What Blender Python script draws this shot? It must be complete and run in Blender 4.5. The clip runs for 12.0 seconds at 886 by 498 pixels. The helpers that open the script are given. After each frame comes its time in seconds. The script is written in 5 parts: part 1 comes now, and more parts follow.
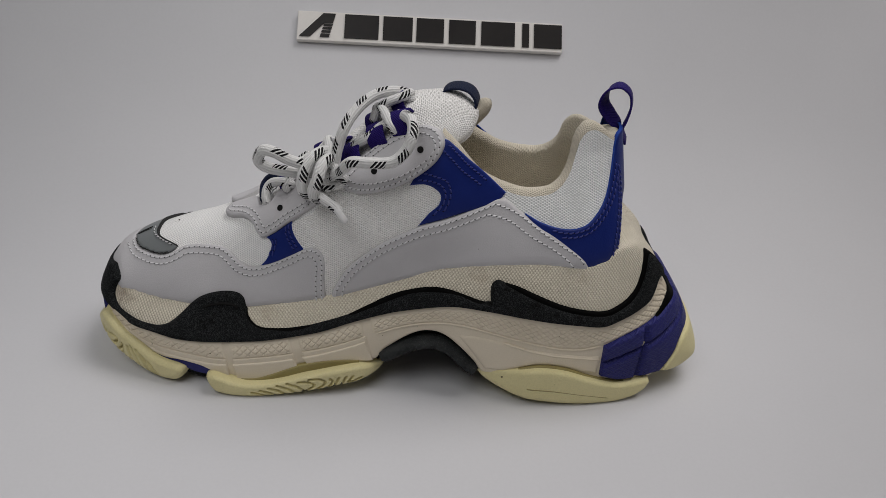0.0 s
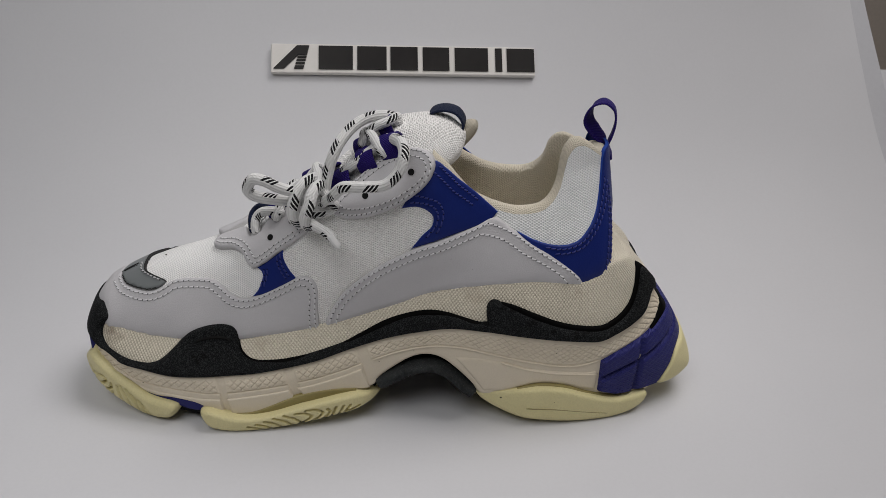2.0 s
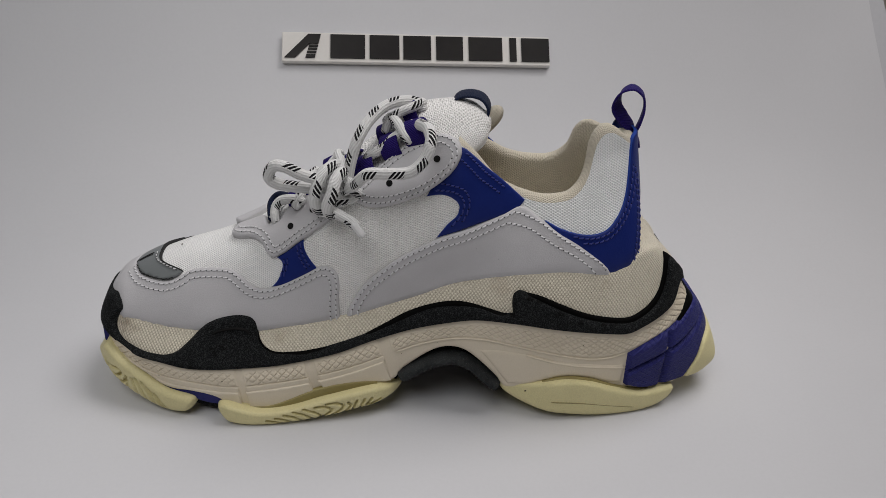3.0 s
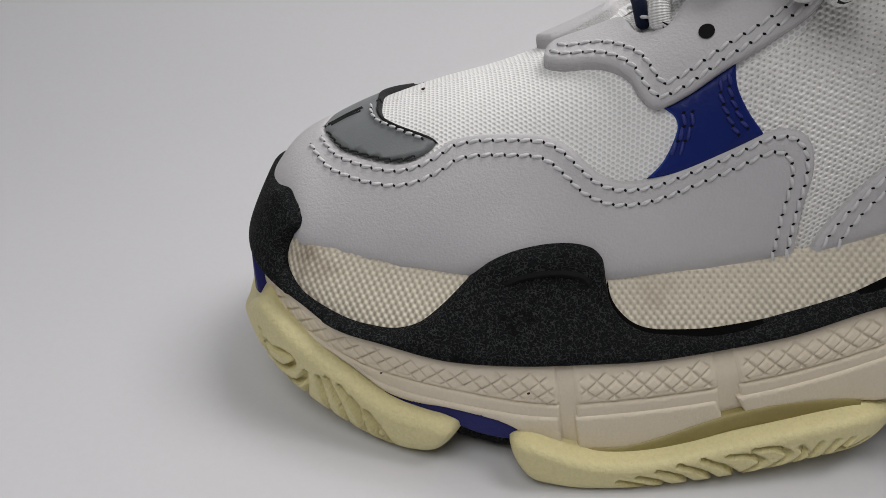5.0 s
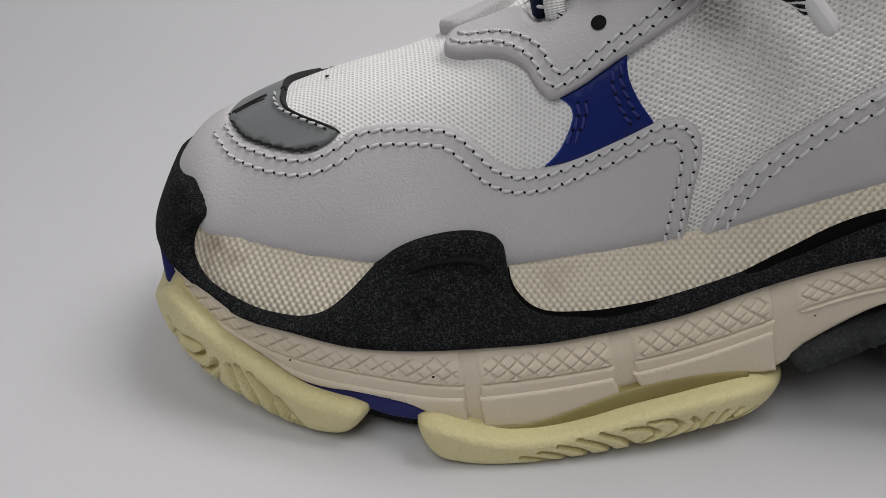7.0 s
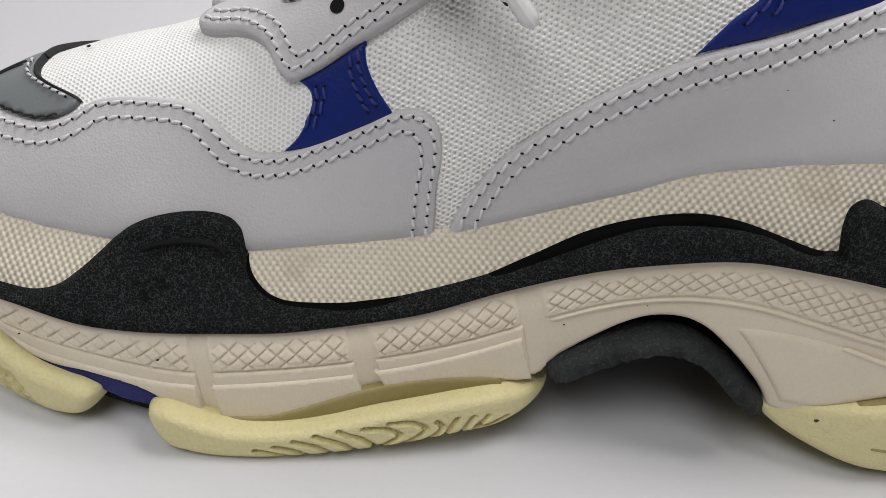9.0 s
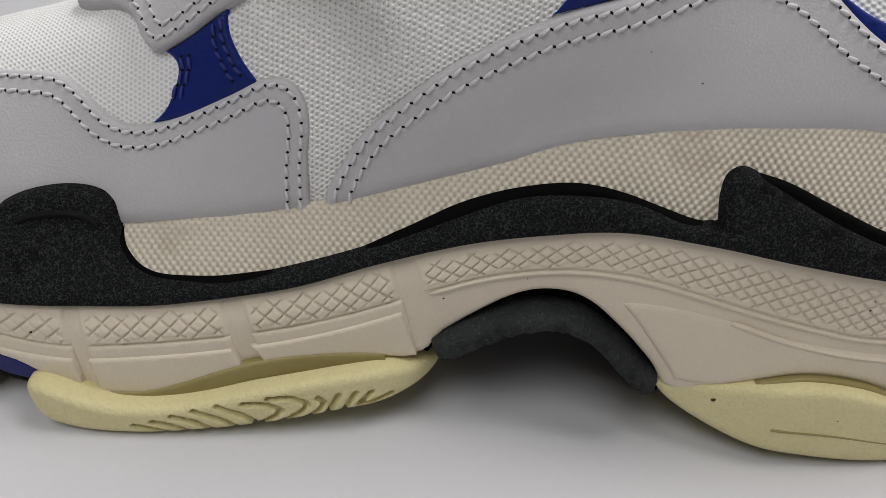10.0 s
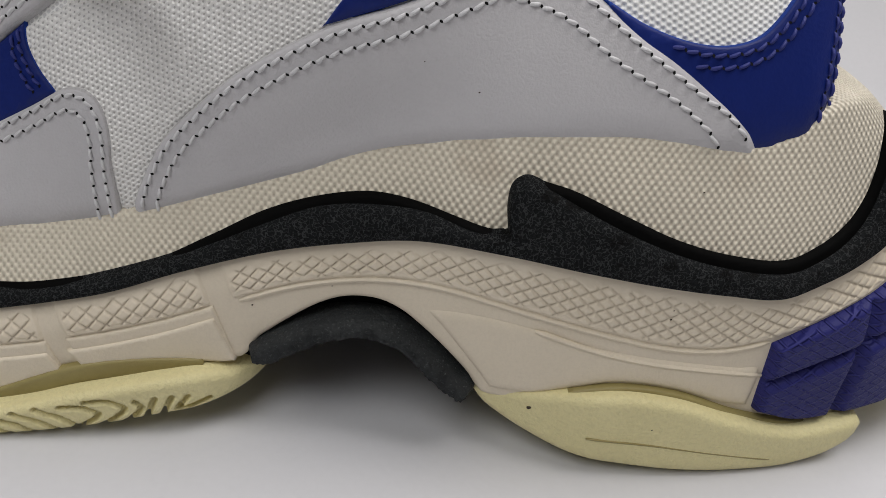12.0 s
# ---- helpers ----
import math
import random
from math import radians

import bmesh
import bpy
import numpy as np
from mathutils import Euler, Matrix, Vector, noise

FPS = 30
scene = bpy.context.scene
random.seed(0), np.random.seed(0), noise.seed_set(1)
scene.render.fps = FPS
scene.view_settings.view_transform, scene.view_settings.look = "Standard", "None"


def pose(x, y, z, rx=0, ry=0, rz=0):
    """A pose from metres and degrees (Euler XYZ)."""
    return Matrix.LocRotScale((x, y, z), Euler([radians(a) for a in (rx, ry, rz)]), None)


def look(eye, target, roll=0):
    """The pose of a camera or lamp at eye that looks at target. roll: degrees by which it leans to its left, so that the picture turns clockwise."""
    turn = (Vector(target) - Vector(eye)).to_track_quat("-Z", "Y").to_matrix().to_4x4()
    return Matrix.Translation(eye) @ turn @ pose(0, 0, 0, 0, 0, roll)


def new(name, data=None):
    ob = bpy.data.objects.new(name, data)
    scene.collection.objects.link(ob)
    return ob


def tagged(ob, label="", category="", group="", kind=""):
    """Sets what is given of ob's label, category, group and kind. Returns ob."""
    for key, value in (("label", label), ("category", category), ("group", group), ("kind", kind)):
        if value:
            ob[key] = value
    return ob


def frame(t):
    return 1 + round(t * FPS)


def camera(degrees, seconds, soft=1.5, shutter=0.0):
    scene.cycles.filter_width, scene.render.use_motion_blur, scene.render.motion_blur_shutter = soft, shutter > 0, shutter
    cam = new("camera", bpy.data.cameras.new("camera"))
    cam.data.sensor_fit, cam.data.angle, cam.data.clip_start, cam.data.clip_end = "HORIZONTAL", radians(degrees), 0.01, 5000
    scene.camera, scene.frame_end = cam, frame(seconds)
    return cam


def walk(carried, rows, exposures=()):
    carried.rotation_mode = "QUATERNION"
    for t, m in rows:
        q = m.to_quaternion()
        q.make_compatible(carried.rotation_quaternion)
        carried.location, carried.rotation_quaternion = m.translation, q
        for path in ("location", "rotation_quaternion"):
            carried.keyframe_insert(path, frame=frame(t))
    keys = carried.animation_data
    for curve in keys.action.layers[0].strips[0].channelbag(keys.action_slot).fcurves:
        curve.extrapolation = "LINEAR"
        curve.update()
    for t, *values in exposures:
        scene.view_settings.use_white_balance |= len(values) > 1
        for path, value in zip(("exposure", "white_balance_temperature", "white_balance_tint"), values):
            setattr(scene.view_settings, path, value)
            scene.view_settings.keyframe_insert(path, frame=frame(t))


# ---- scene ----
cam = camera(57.2, 12.0, soft=0.4)
PATH = [
    (0.0, pose(-0.0014, -0.3824, 0.2777, 60.43, -3.27, -1.20)),
    (0.5, pose(-0.0014, -0.3720, 0.2721, 62.90, -1.72, -2.85)),
    (1.0, pose(-0.0071, -0.3820, 0.2709, 63.01, -1.82, -3.65)),
    (1.5, pose(-0.0103, -0.3836, 0.2717, 62.93, -1.84, -4.26)),
    (2.0, pose(-0.0144, -0.3829, 0.2722, 62.82, -2.03, -4.56)),
    (2.5, pose(-0.0178, -0.3809, 0.2719, 62.83, -2.14, -4.72)),
    (3.0, pose(-0.0280, -0.3748, 0.2637, 62.66, -2.31, -4.85)),
    (3.2, pose(-0.0462, -0.3546, 0.2381, 63.62, -2.12, -4.37)),
    (3.4, pose(-0.0617, -0.3255, 0.2164, 62.70, -1.93, -3.78)),
    (3.5, pose(-0.0716, -0.3063, 0.2101, 61.49, -1.67, -3.89)),
    (3.7, pose(-0.0847, -0.2785, 0.1866, 63.20, -1.87, -2.81)),
    (5.3, pose(-0.1205, -0.1782, 0.1355, 58.12, -1.15, -0.62)),
    (5.5, pose(-0.1186, -0.1793, 0.1401, 57.07, -1.20, -1.24)),
    (6.0, pose(-0.1235, -0.1813, 0.1461, 56.04, -1.37, -2.41)),
    (6.5, pose(-0.1169, -0.1825, 0.1467, 56.24, -1.77, -3.88)),
    (6.7, pose(-0.1142, -0.1818, 0.1451, 56.43, -1.80, -4.16)),
    (8.3, pose(-0.0815, -0.1822, 0.1412, 58.01, -6.02, -4.84)),
    (8.5, pose(-0.0739, -0.1842, 0.1402, 58.06, -6.20, -4.20)),
    (9.0, pose(-0.0559, -0.1841, 0.1399, 57.75, -5.94, -2.82)),
    (9.5, pose(-0.0358, -0.1859, 0.1381, 58.38, -5.33, -2.11)),
    (10.0, pose(-0.0216, -0.1869, 0.1351, 58.12, -4.58, -0.87)),
    (10.5, pose(-0.0075, -0.1850, 0.1368, 57.60, -3.97, 0.42)),
    (11.0, pose(0.0026, -0.1843, 0.1388, 57.62, -3.72, 0.78)),
    (11.5, pose(0.0089, -0.1854, 0.1399, 57.63, -3.59, 1.03)),
    (12.0, pose(0.0260, -0.1871, 0.1405, 58.00, -3.63, 0.94)),
]
walk(cam, PATH, [(0.0, -0.58), (0.7, -0.48), (3.2, -0.48), (3.5, -0.50), (5.4, -0.20), (6.0, -0.30), (6.5, -0.36), (6.8, -0.36), (8.3, 0.28), (9.0, 0.14), (9.5, -0.06), (10.0, -0.12), (10.5, -0.10), (12.0, -0.06)])

# ---- light ----
world = bpy.data.worlds.new("world")
world.use_nodes = True
world.node_tree.nodes["Background"].inputs["Color"].default_value = (0.80, 0.85, 0.95, 1)
world.node_tree.nodes["Background"].inputs["Strength"].default_value = 0.04
scene.world = world


def area_light(name, eye, target, size, watts, colour):
    data = bpy.data.lights.new(name, "AREA")
    data.shape, data.size, data.size_y, data.energy, data.color = "RECTANGLE", size[0], size[1], watts, colour
    ob = new(name, data)
    ob.matrix_world = look(eye, target)
    return ob


area_light("ceiling_light", (0.60, 0.22, 1.62), (0.05, 0.05, 0.0), (1.2, 0.9), 25.6, (1.0, 0.965, 0.955))
# added fill lamp on the unseen front left; no window stands there
area_light("front_fill", (-0.50, -0.80, 1.48), (0.0, 0.0, 0.05), (1.0, 0.8), 12.5, (0.985, 0.975, 0.975))


# ---- materials ----
def material(name, colour, rough=0.6, metal=0.0, build=None, spec=0.4):
    m = bpy.data.materials.new(name)
    m.use_nodes = True
    nt = m.node_tree
    b = nt.nodes["Principled BSDF"]
    b.inputs["Base Color"].default_value = (*colour, 1)
    b.inputs["Roughness"].default_value = rough
    b.inputs["Metallic"].default_value = metal
    b.inputs["Specular IOR Level"].default_value = spec
    if build:
        build(nt, b)
    return m


def maths(nt, op, a, b=None, c=None):
    n = nt.nodes.new("ShaderNodeMath")
    n.operation = op
    for i, v in enumerate((a, b, c)):
        if v is None:
            continue
        if isinstance(v, (int, float)):
            n.inputs[i].default_value = v
        else:
            nt.links.new(v, n.inputs[i])
    return n.outputs[0]


def ramp(nt, fac, lo, hi):
    """0 below lo, 1 above hi, smooth between."""
    n = nt.nodes.new("ShaderNodeMapRange")
    n.interpolation_type = "SMOOTHSTEP"
    nt.links.new(fac, n.inputs["Value"])
    n.inputs["From Min"].default_value, n.inputs["From Max"].default_value = lo, hi
    return n.outputs["Result"]


def mix(nt, fac, a, b):
    n = nt.nodes.new("ShaderNodeMix")
    n.data_type = "RGBA"
    if isinstance(fac, (int, float)):
        n.inputs["Factor"].default_value = fac
    else:
        nt.links.new(fac, n.inputs["Factor"])
    for key, v in ((6, a), (7, b)):
        if isinstance(v, tuple):
            n.inputs[key].default_value = (*v, 1)
        else:
            nt.links.new(v, n.inputs[key])
    return n.outputs[2]


def noise_tex(nt, scale, detail=3.0, rough=0.55, source="Object", stretch=None):
    c = nt.nodes.new("ShaderNodeTexCoord")
    n = nt.nodes.new("ShaderNodeTexNoise")
    n.inputs["Scale"].default_value, n.inputs["Detail"].default_value, n.inputs["Roughness"].default_value = scale, detail, rough
    if stretch:
        mp = nt.nodes.new("ShaderNodeMapping")
        mp.inputs["Scale"].default_value = stretch
        nt.links.new(c.outputs[source], mp.inputs[0])
        nt.links.new(mp.outputs[0], n.inputs["Vector"])
    else:
        nt.links.new(c.outputs[source], n.inputs["Vector"])
    return n.outputs["Fac"]


def bump(nt, b, height, strength=0.5, distance=0.001):
    n = nt.nodes.new("ShaderNodeBump")
    n.inputs["Strength"].default_value, n.inputs["Distance"].default_value = strength, distance
    nt.links.new(height, n.inputs["Height"])
    nt.links.new(n.outputs[0], b.inputs["Normal"])


def uv_axes(nt):
    c = nt.nodes.new("ShaderNodeTexCoord")
    s = nt.nodes.new("ShaderNodeSeparateXYZ")
    nt.links.new(c.outputs["UV"], s.inputs[0])
    return s.outputs[0], s.outputs[1]


def hexes(nt, pitch, squash=1.0, wobble=0.0):
    """A net of round eyes, highest (3) at each eye, from the metric surface coordinates."""
    u, v = uv_axes(nt)
    if wobble:
        u = maths(nt, "MULTIPLY_ADD", noise_tex(nt, 700, 1), wobble, u)
        v = maths(nt, "MULTIPLY_ADD", noise_tex(nt, 640, 1), wobble, v)
    k = 2 * math.pi / (pitch * 0.866)
    u = maths(nt, "MULTIPLY", u, k)
    v = maths(nt, "MULTIPLY", v, k * squash)
    a = maths(nt, "COSINE", u)
    b = maths(nt, "COSINE", maths(nt, "MULTIPLY_ADD", v, 0.866, maths(nt, "MULTIPLY", u, 0.5)))
    c = maths(nt, "COSINE", maths(nt, "MULTIPLY_ADD", v, -0.866, maths(nt, "MULTIPLY", u, 0.5)))
    return maths(nt, "ADD", maths(nt, "ADD", a, b), c)


def net(colour, hole_or_shade, pitch, squash=1.0, wobble=0.0, lo=0.3, hi=2.2, depth=0.0006, dirt=None, shine=0.0, knobs=False, sheen_streak=0.0):
    def build(nt, b):
        h = hexes(nt, pitch, squash, wobble)
        if knobs:
            u, v = uv_axes(nt)
            p, q = maths(nt, "MULTIPLY", u, 2 * math.pi / pitch), maths(nt, "MULTIPLY", v, 2 * math.pi / (pitch * 1.3))
            h = maths(nt, "MULTIPLY", maths(nt, "ADD", maths(nt, "COSINE", maths(nt, "ADD", p, q)), maths(nt, "COSINE", maths(nt, "SUBTRACT", p, q))), -1.0)
        eye = ramp(nt, h, lo, hi)
        big = noise_tex(nt, 45, 4)
        base = mix(nt, ramp(nt, big, 0.35, 0.75), colour, tuple(c * 0.90 for c in colour))
        if dirt:
            base = mix(nt, ramp(nt, noise_tex(nt, 60, 5), 0.60, 0.72), base, dirt)
            spread = maths(nt, "MULTIPLY", noise_tex(nt, 110, 5, 0.65), maths(nt, "SUBTRACT", 1.0, ramp(nt, uv_axes(nt)[0], 0.030, 0.062)))
            base = mix(nt, ramp(nt, spread, 0.36, 0.70), base, (0.33, 0.27, 0.20))
        # the sheen of shiny yarn is painted as lighter and darker streaks
        if sheen_streak:
            base = mix(nt, ramp(nt, noise_tex(nt, 1.0, 2, 0.6, "UV", (420, 1500, 1)), 0.42, 0.62), base, tuple(c * sheen_streak for c in colour))
        # net eyes get their own tone; between knobs it paints the hollows' shade
        nt.links.new(mix(nt, eye, base, hole_or_shade), b.inputs["Base Color"])
        tall = maths(nt, "MULTIPLY_ADD", noise_tex(nt, 2600, 2), 0.35, maths(nt, "MULTIPLY", h, -0.5))
        bump(nt, b, tall, 0.55, depth)
        b.inputs["Sheen Weight"].default_value = 0.15
        b.inputs["Specular IOR Level"].default_value = 0.2 + shine
    return build


def grain(colour, other, scale=900, amount=0.35, depth=0.0003, patch=38, wear=None):
    """Leather, rubber or paper: a fine grain and slow patches."""
    def build(nt, b):
        fine, slow = noise_tex(nt, scale, 4), noise_tex(nt, patch, 4)
        base = mix(nt, ramp(nt, slow, 0.30, 0.72), colour, other)
        base = mix(nt, maths(nt, "MULTIPLY", ramp(nt, fine, 0.35, 0.7), amount), base, tuple(c * 0.72 for c in colour))
        if wear:
            shade, lo, hi, sc = wear
            base = mix(nt, ramp(nt, noise_tex(nt, sc, 6, 0.7), lo, hi), base, shade)
        nt.links.new(base, b.inputs["Base Color"])
        bump(nt, b, fine, 0.6, depth)
    return build


def black_rubber(nt, b):
    """Moulded black rubber, scuffed to grey in crusts of short wavy wrinkles."""
    n1 = noise_tex(nt, 1150, 1.5, 0.5)
    worm = maths(nt, "ABSOLUTE", maths(nt, "SUBTRACT", n1, 0.5))
    worm = maths(nt, "SUBTRACT", 1.0, ramp(nt, worm, 0.012, 0.052))
    zone = ramp(nt, noise_tex(nt, 130, 6, 0.75), 0.35, 0.44)
    fine = noise_tex(nt, 2200, 3)
    base = mix(nt, zone, (0.004, 0.004, 0.004), mix(nt, ramp(nt, fine, 0.35, 0.65), (0.006, 0.0068, 0.0074), (0.0125, 0.0138, 0.0148)))
    base = mix(nt, maths(nt, "MULTIPLY", worm, maths(nt, "MULTIPLY_ADD", zone, 0.85, 0.05)), base, (0.052, 0.055, 0.056))
    nt.links.new(base, b.inputs["Base Color"])
    nt.links.new(maths(nt, "MULTIPLY_ADD", zone, 0.30, 0.42), b.inputs["Roughness"])
    bump(nt, b, maths(nt, "ADD", maths(nt, "MULTIPLY", fine, 0.6), worm), 0.8, 0.0005)


def lace_pattern(nt, b):
    """White braided cord with slanting black tracer flecks."""
    u, v = uv_axes(nt)
    cell = maths(nt, "FRACT", maths(nt, "MULTIPLY_ADD", u, 1 / 0.0120, maths(nt, "MULTIPLY", v, 0.7)))
    long = maths(nt, "MULTIPLY", maths(nt, "LESS_THAN", cell, 0.50), maths(nt, "LESS_THAN", maths(nt, "FRACT", maths(nt, "MULTIPLY", v, 2.0)), 0.46))
    step = maths(nt, "GREATER_THAN", maths(nt, "FRACT", maths(nt, "MULTIPLY_ADD", u, 1 / 0.0019, maths(nt, "MULTIPLY", v, 7.0))), 0.36)
    fleck = maths(nt, "MULTIPLY", long, step)
    w = maths(nt, "SINE", maths(nt, "MULTIPLY_ADD", u, 6500, maths(nt, "MULTIPLY", v, 40)))
    w2 = maths(nt, "SINE", maths(nt, "MULTIPLY_ADD", u, 6500, maths(nt, "MULTIPLY", v, -40)))
    weave = maths(nt, "MULTIPLY", w, w2)
    white = mix(nt, ramp(nt, weave, -0.9, 0.6), (0.74, 0.74, 0.73), (0.88, 0.88, 0.87))
    nt.links.new(mix(nt, fleck, white, (0.006, 0.006, 0.008)), b.inputs["Base Color"])
    bump(nt, b, weave, 0.6, 0.0004)


def webbing(colour):
    def build(nt, b):
        u, v = uv_axes(nt)
        w = maths(nt, "MULTIPLY", maths(nt, "SINE", maths(nt, "MULTIPLY", u, 5200)), maths(nt, "SINE", maths(nt, "MULTIPLY", v, 5200)))
        nt.links.new(mix(nt, ramp(nt, w, -0.7, 0.7), tuple(c * 0.6 for c in colour), colour), b.inputs["Base Color"])
        bump(nt, b, w, 0.6, 0.0004)
    return build


GREY_LEATHER = material("grey_leather", (0.57, 0.555, 0.58), 0.62, 0, grain((0.603, 0.593, 0.607), (0.562, 0.553, 0.569), 1700, 0.12, 0.00032))
BLUE_LEATHER = material("blue_leather", (0.008, 0.019, 0.16), 0.45, 0, grain((0.008, 0.021, 0.160), (0.006, 0.016, 0.130), 1100, 0.3, 0.0002), 0.2)
RAW_GREY = material("raw_grey_edge", (0.60, 0.59, 0.59), 0.9, 0, grain((0.62, 0.61, 0.61), (0.52, 0.51, 0.52), 2600, 0.5, 0.0008))
RAW_BLUE = material("raw_blue_edge", (0.015, 0.05, 0.30), 0.8, 0, grain((0.018, 0.060, 0.33), (0.010, 0.036, 0.22), 2600, 0.5, 0.0006), 0.2)
TOE_NET = material("toe_net", (0.80, 0.80, 0.78), 0.7, 0, net((0.98, 0.98, 0.96), (0.74, 0.74, 0.74), 0.00110, 1.0, 0, -0.9, 0.2, 0.00016))
KNIT = material("open_knit", (0.8, 0.8, 0.78), 0.32, 0, net((0.98, 0.97, 0.94), (0.52, 0.51, 0.49), 0.00120, 1.0, 0.0006, 1.4, 2.4, 0.0005, None, 0.9, False, 0.86))
COLLAR_NET = material("collar_net", (0.80, 0.82, 0.81), 0.7, 0, net((0.92, 0.93, 0.92), (0.66, 0.69, 0.69), 0.00135, 1.0, 0, 0.9, 2.6, 0.0004))
TONGUE_NET = material("tongue_net", (0.82, 0.81, 0.78), 0.75, 0, net((0.90, 0.89, 0.87), (0.66, 0.65, 0.63), 0.0010, 1.0, 0.0009, 0.9, 2.8, 0.0009))
LINING = material("lining_net", (0.50, 0.45, 0.37), 0.8, 0, net((0.70, 0.64, 0.52), (0.51, 0.46, 0.36), 0.0013, 1.0, 0, 1.1, 2.8, 0.0005))
RAND_NET = material("rand_net", (0.68, 0.62, 0.50), 0.6, 0, net((0.78, 0.72, 0.585), (0.58, 0.51, 0.40), 0.00170, 1, 0, 0.2, 2.0, 0.0007, (0.66, 0.59, 0.47), 0.1, True))
CREAM = material("cream_rubber", (0.75, 0.66, 0.50), 0.5, 0, grain((0.76, 0.68, 0.545), (0.72, 0.64, 0.505), 1500, 0.15, 0.0002, 30, ((0.30, 0.25, 0.20), 0.70, 0.76, 170)))
YELLOW = material("yellow_rubber", (0.75, 0.69, 0.43), 0.5, 0, grain((0.76, 0.69, 0.38), (0.72, 0.65, 0.35), 1150, 0.25, 0.0007))
# yellow rubber as it looks in shade, for gaps and the heel crease
OLIVE_SHADE = material("olive_shade_rubber", (0.36, 0.30, 0.12), 0.45, 0, grain((0.33, 0.28, 0.11), (0.28, 0.23, 0.085), 900, 0.2, 0.0002))
BLUE_RUBBER = material("blue_rubber", (0.02, 0.022, 0.13), 0.5, 0, grain((0.022, 0.024, 0.15), (0.018, 0.019, 0.12), 1200, 0.3, 0.0003), 0.2)
BLACK_RUBBER = material("black_rubber", (0.02, 0.02, 0.02), 0.6, 0, black_rubber, 0.06)
REFLECTIVE = material("reflective_film", (0.20, 0.215, 0.215), 0.38, 0.0, grain((0.20, 0.215, 0.215), (0.18, 0.195, 0.2), 2000, 0.15, 0.0001))
ROUGH_RUBBER = material("rough_black_rubber", (0.03, 0.03, 0.03), 0.6, 0, grain((0.030, 0.033, 0.034), (0.018, 0.020, 0.021), 900, 0.7, 0.0012, 120, ((0.075, 0.080, 0.080), 0.56, 0.66, 1500)), 0.2)
BLACK_TRIM = material("black_trim", (0.02, 0.02, 0.022), 0.6, 0, grain((0.02, 0.02, 0.022), (0.03, 0.03, 0.03), 1500, 0.2), 0.15)
WEB_VIOLET = material("violet_webbing", (0.025, 0.012, 0.17), 0.6, 0, webbing((0.020, 0.008, 0.15)), 0.15)
WEB_NAVY = material("navy_webbing", (0.012, 0.018, 0.05), 0.6, 0, webbing((0.012, 0.02, 0.055)), 0.15)
LACE = material("lace_cord", (0.8, 0.8, 0.8), 0.7, 0, lace_pattern, 0.2)
THREAD = material("thread", (0.80, 0.80, 0.80), 0.5, 0, grain((0.75, 0.75, 0.76), (0.66, 0.66, 0.67), 3000, 0.2))
BLUE_THREAD = material("blue_thread", (0.05, 0.06, 0.30), 0.5, 0, grain((0.03, 0.042, 0.24), (0.025, 0.034, 0.19), 3000, 0.4))
HOLE = material("needle_hole", (0.012, 0.012, 0.012), 0.9, 0, grain((0.012, 0.012, 0.012), (0.02, 0.02, 0.02), 1000), 0.05)
PLASTIC = material("aglet_film", (0.80, 0.80, 0.80), 0.25, 0, grain((0.78, 0.78, 0.78), (0.72, 0.72, 0.72), 400, 0.2))
PAPER = material("white_paper", (0.72, 0.72, 0.73), 0.75, 0, grain((0.64, 0.642, 0.660), (0.61, 0.613, 0.633), 500, 0.06, 0.00005, 3))
BOARD = material("grey_board", (0.42, 0.43, 0.47), 0.7, 0, grain((0.54, 0.545, 0.57), (0.50, 0.505, 0.53), 300, 0.1, 0.0001, 4))
PLASTER = material("beige_plaster", (0.42, 0.37, 0.32), 0.85, 0, grain((0.62, 0.56, 0.50), (0.57, 0.515, 0.46), 120, 0.2, 0.0005, 2))
# dark tone for unseen walls and floor, chosen to deepen the shadows
LOW_BOUNCE = material("low_bounce_grey", (0.2, 0.19, 0.18), 0.85, 0, grain((0.20, 0.19, 0.18), (0.17, 0.16, 0.155), 120, 0.2, 0.0005, 2))
SIGN_WHITE = material("sign_white", (0.78, 0.77, 0.75), 0.4, 0, grain((0.76, 0.735, 0.70), (0.73, 0.705, 0.67), 400, 0.08, 0.0001))
SIGN_BLACK = material("sign_black", (0.012, 0.010, 0.010), 0.35, 0, grain((0.012, 0.010, 0.010), (0.018, 0.016, 0.015), 400, 0.1, 0.0001), 0.15)


def hatched(nt, b):
    """Cream rubber with the shade of its engraved lines painted in brown; the mesh carries the depth of the cut."""
    u, v = uv_axes(nt)
    base = mix(nt, ramp(nt, noise_tex(nt, 30, 4), 0.30, 0.72), (0.76, 0.68, 0.545), (0.72, 0.64, 0.505))
    # brown by depth of cut stands for the shade inside the grooves
    groove_shade = maths(nt, "MULTIPLY", ramp(nt, u, 0.25, 0.9), maths(nt, "MULTIPLY_ADD", ramp(nt, noise_tex(nt, 90, 4), 0.3, 0.65), 0.18, 0.03))
    base = mix(nt, groove_shade, base, (0.27, 0.20, 0.13))
    base = mix(nt, ramp(nt, noise_tex(nt, 170, 6, 0.7), 0.69, 0.75), base, (0.30, 0.25, 0.20))
    nt.links.new(base, b.inputs["Base Color"])
    bump(nt, b, noise_tex(nt, 1500, 4), 0.5, 0.0002)


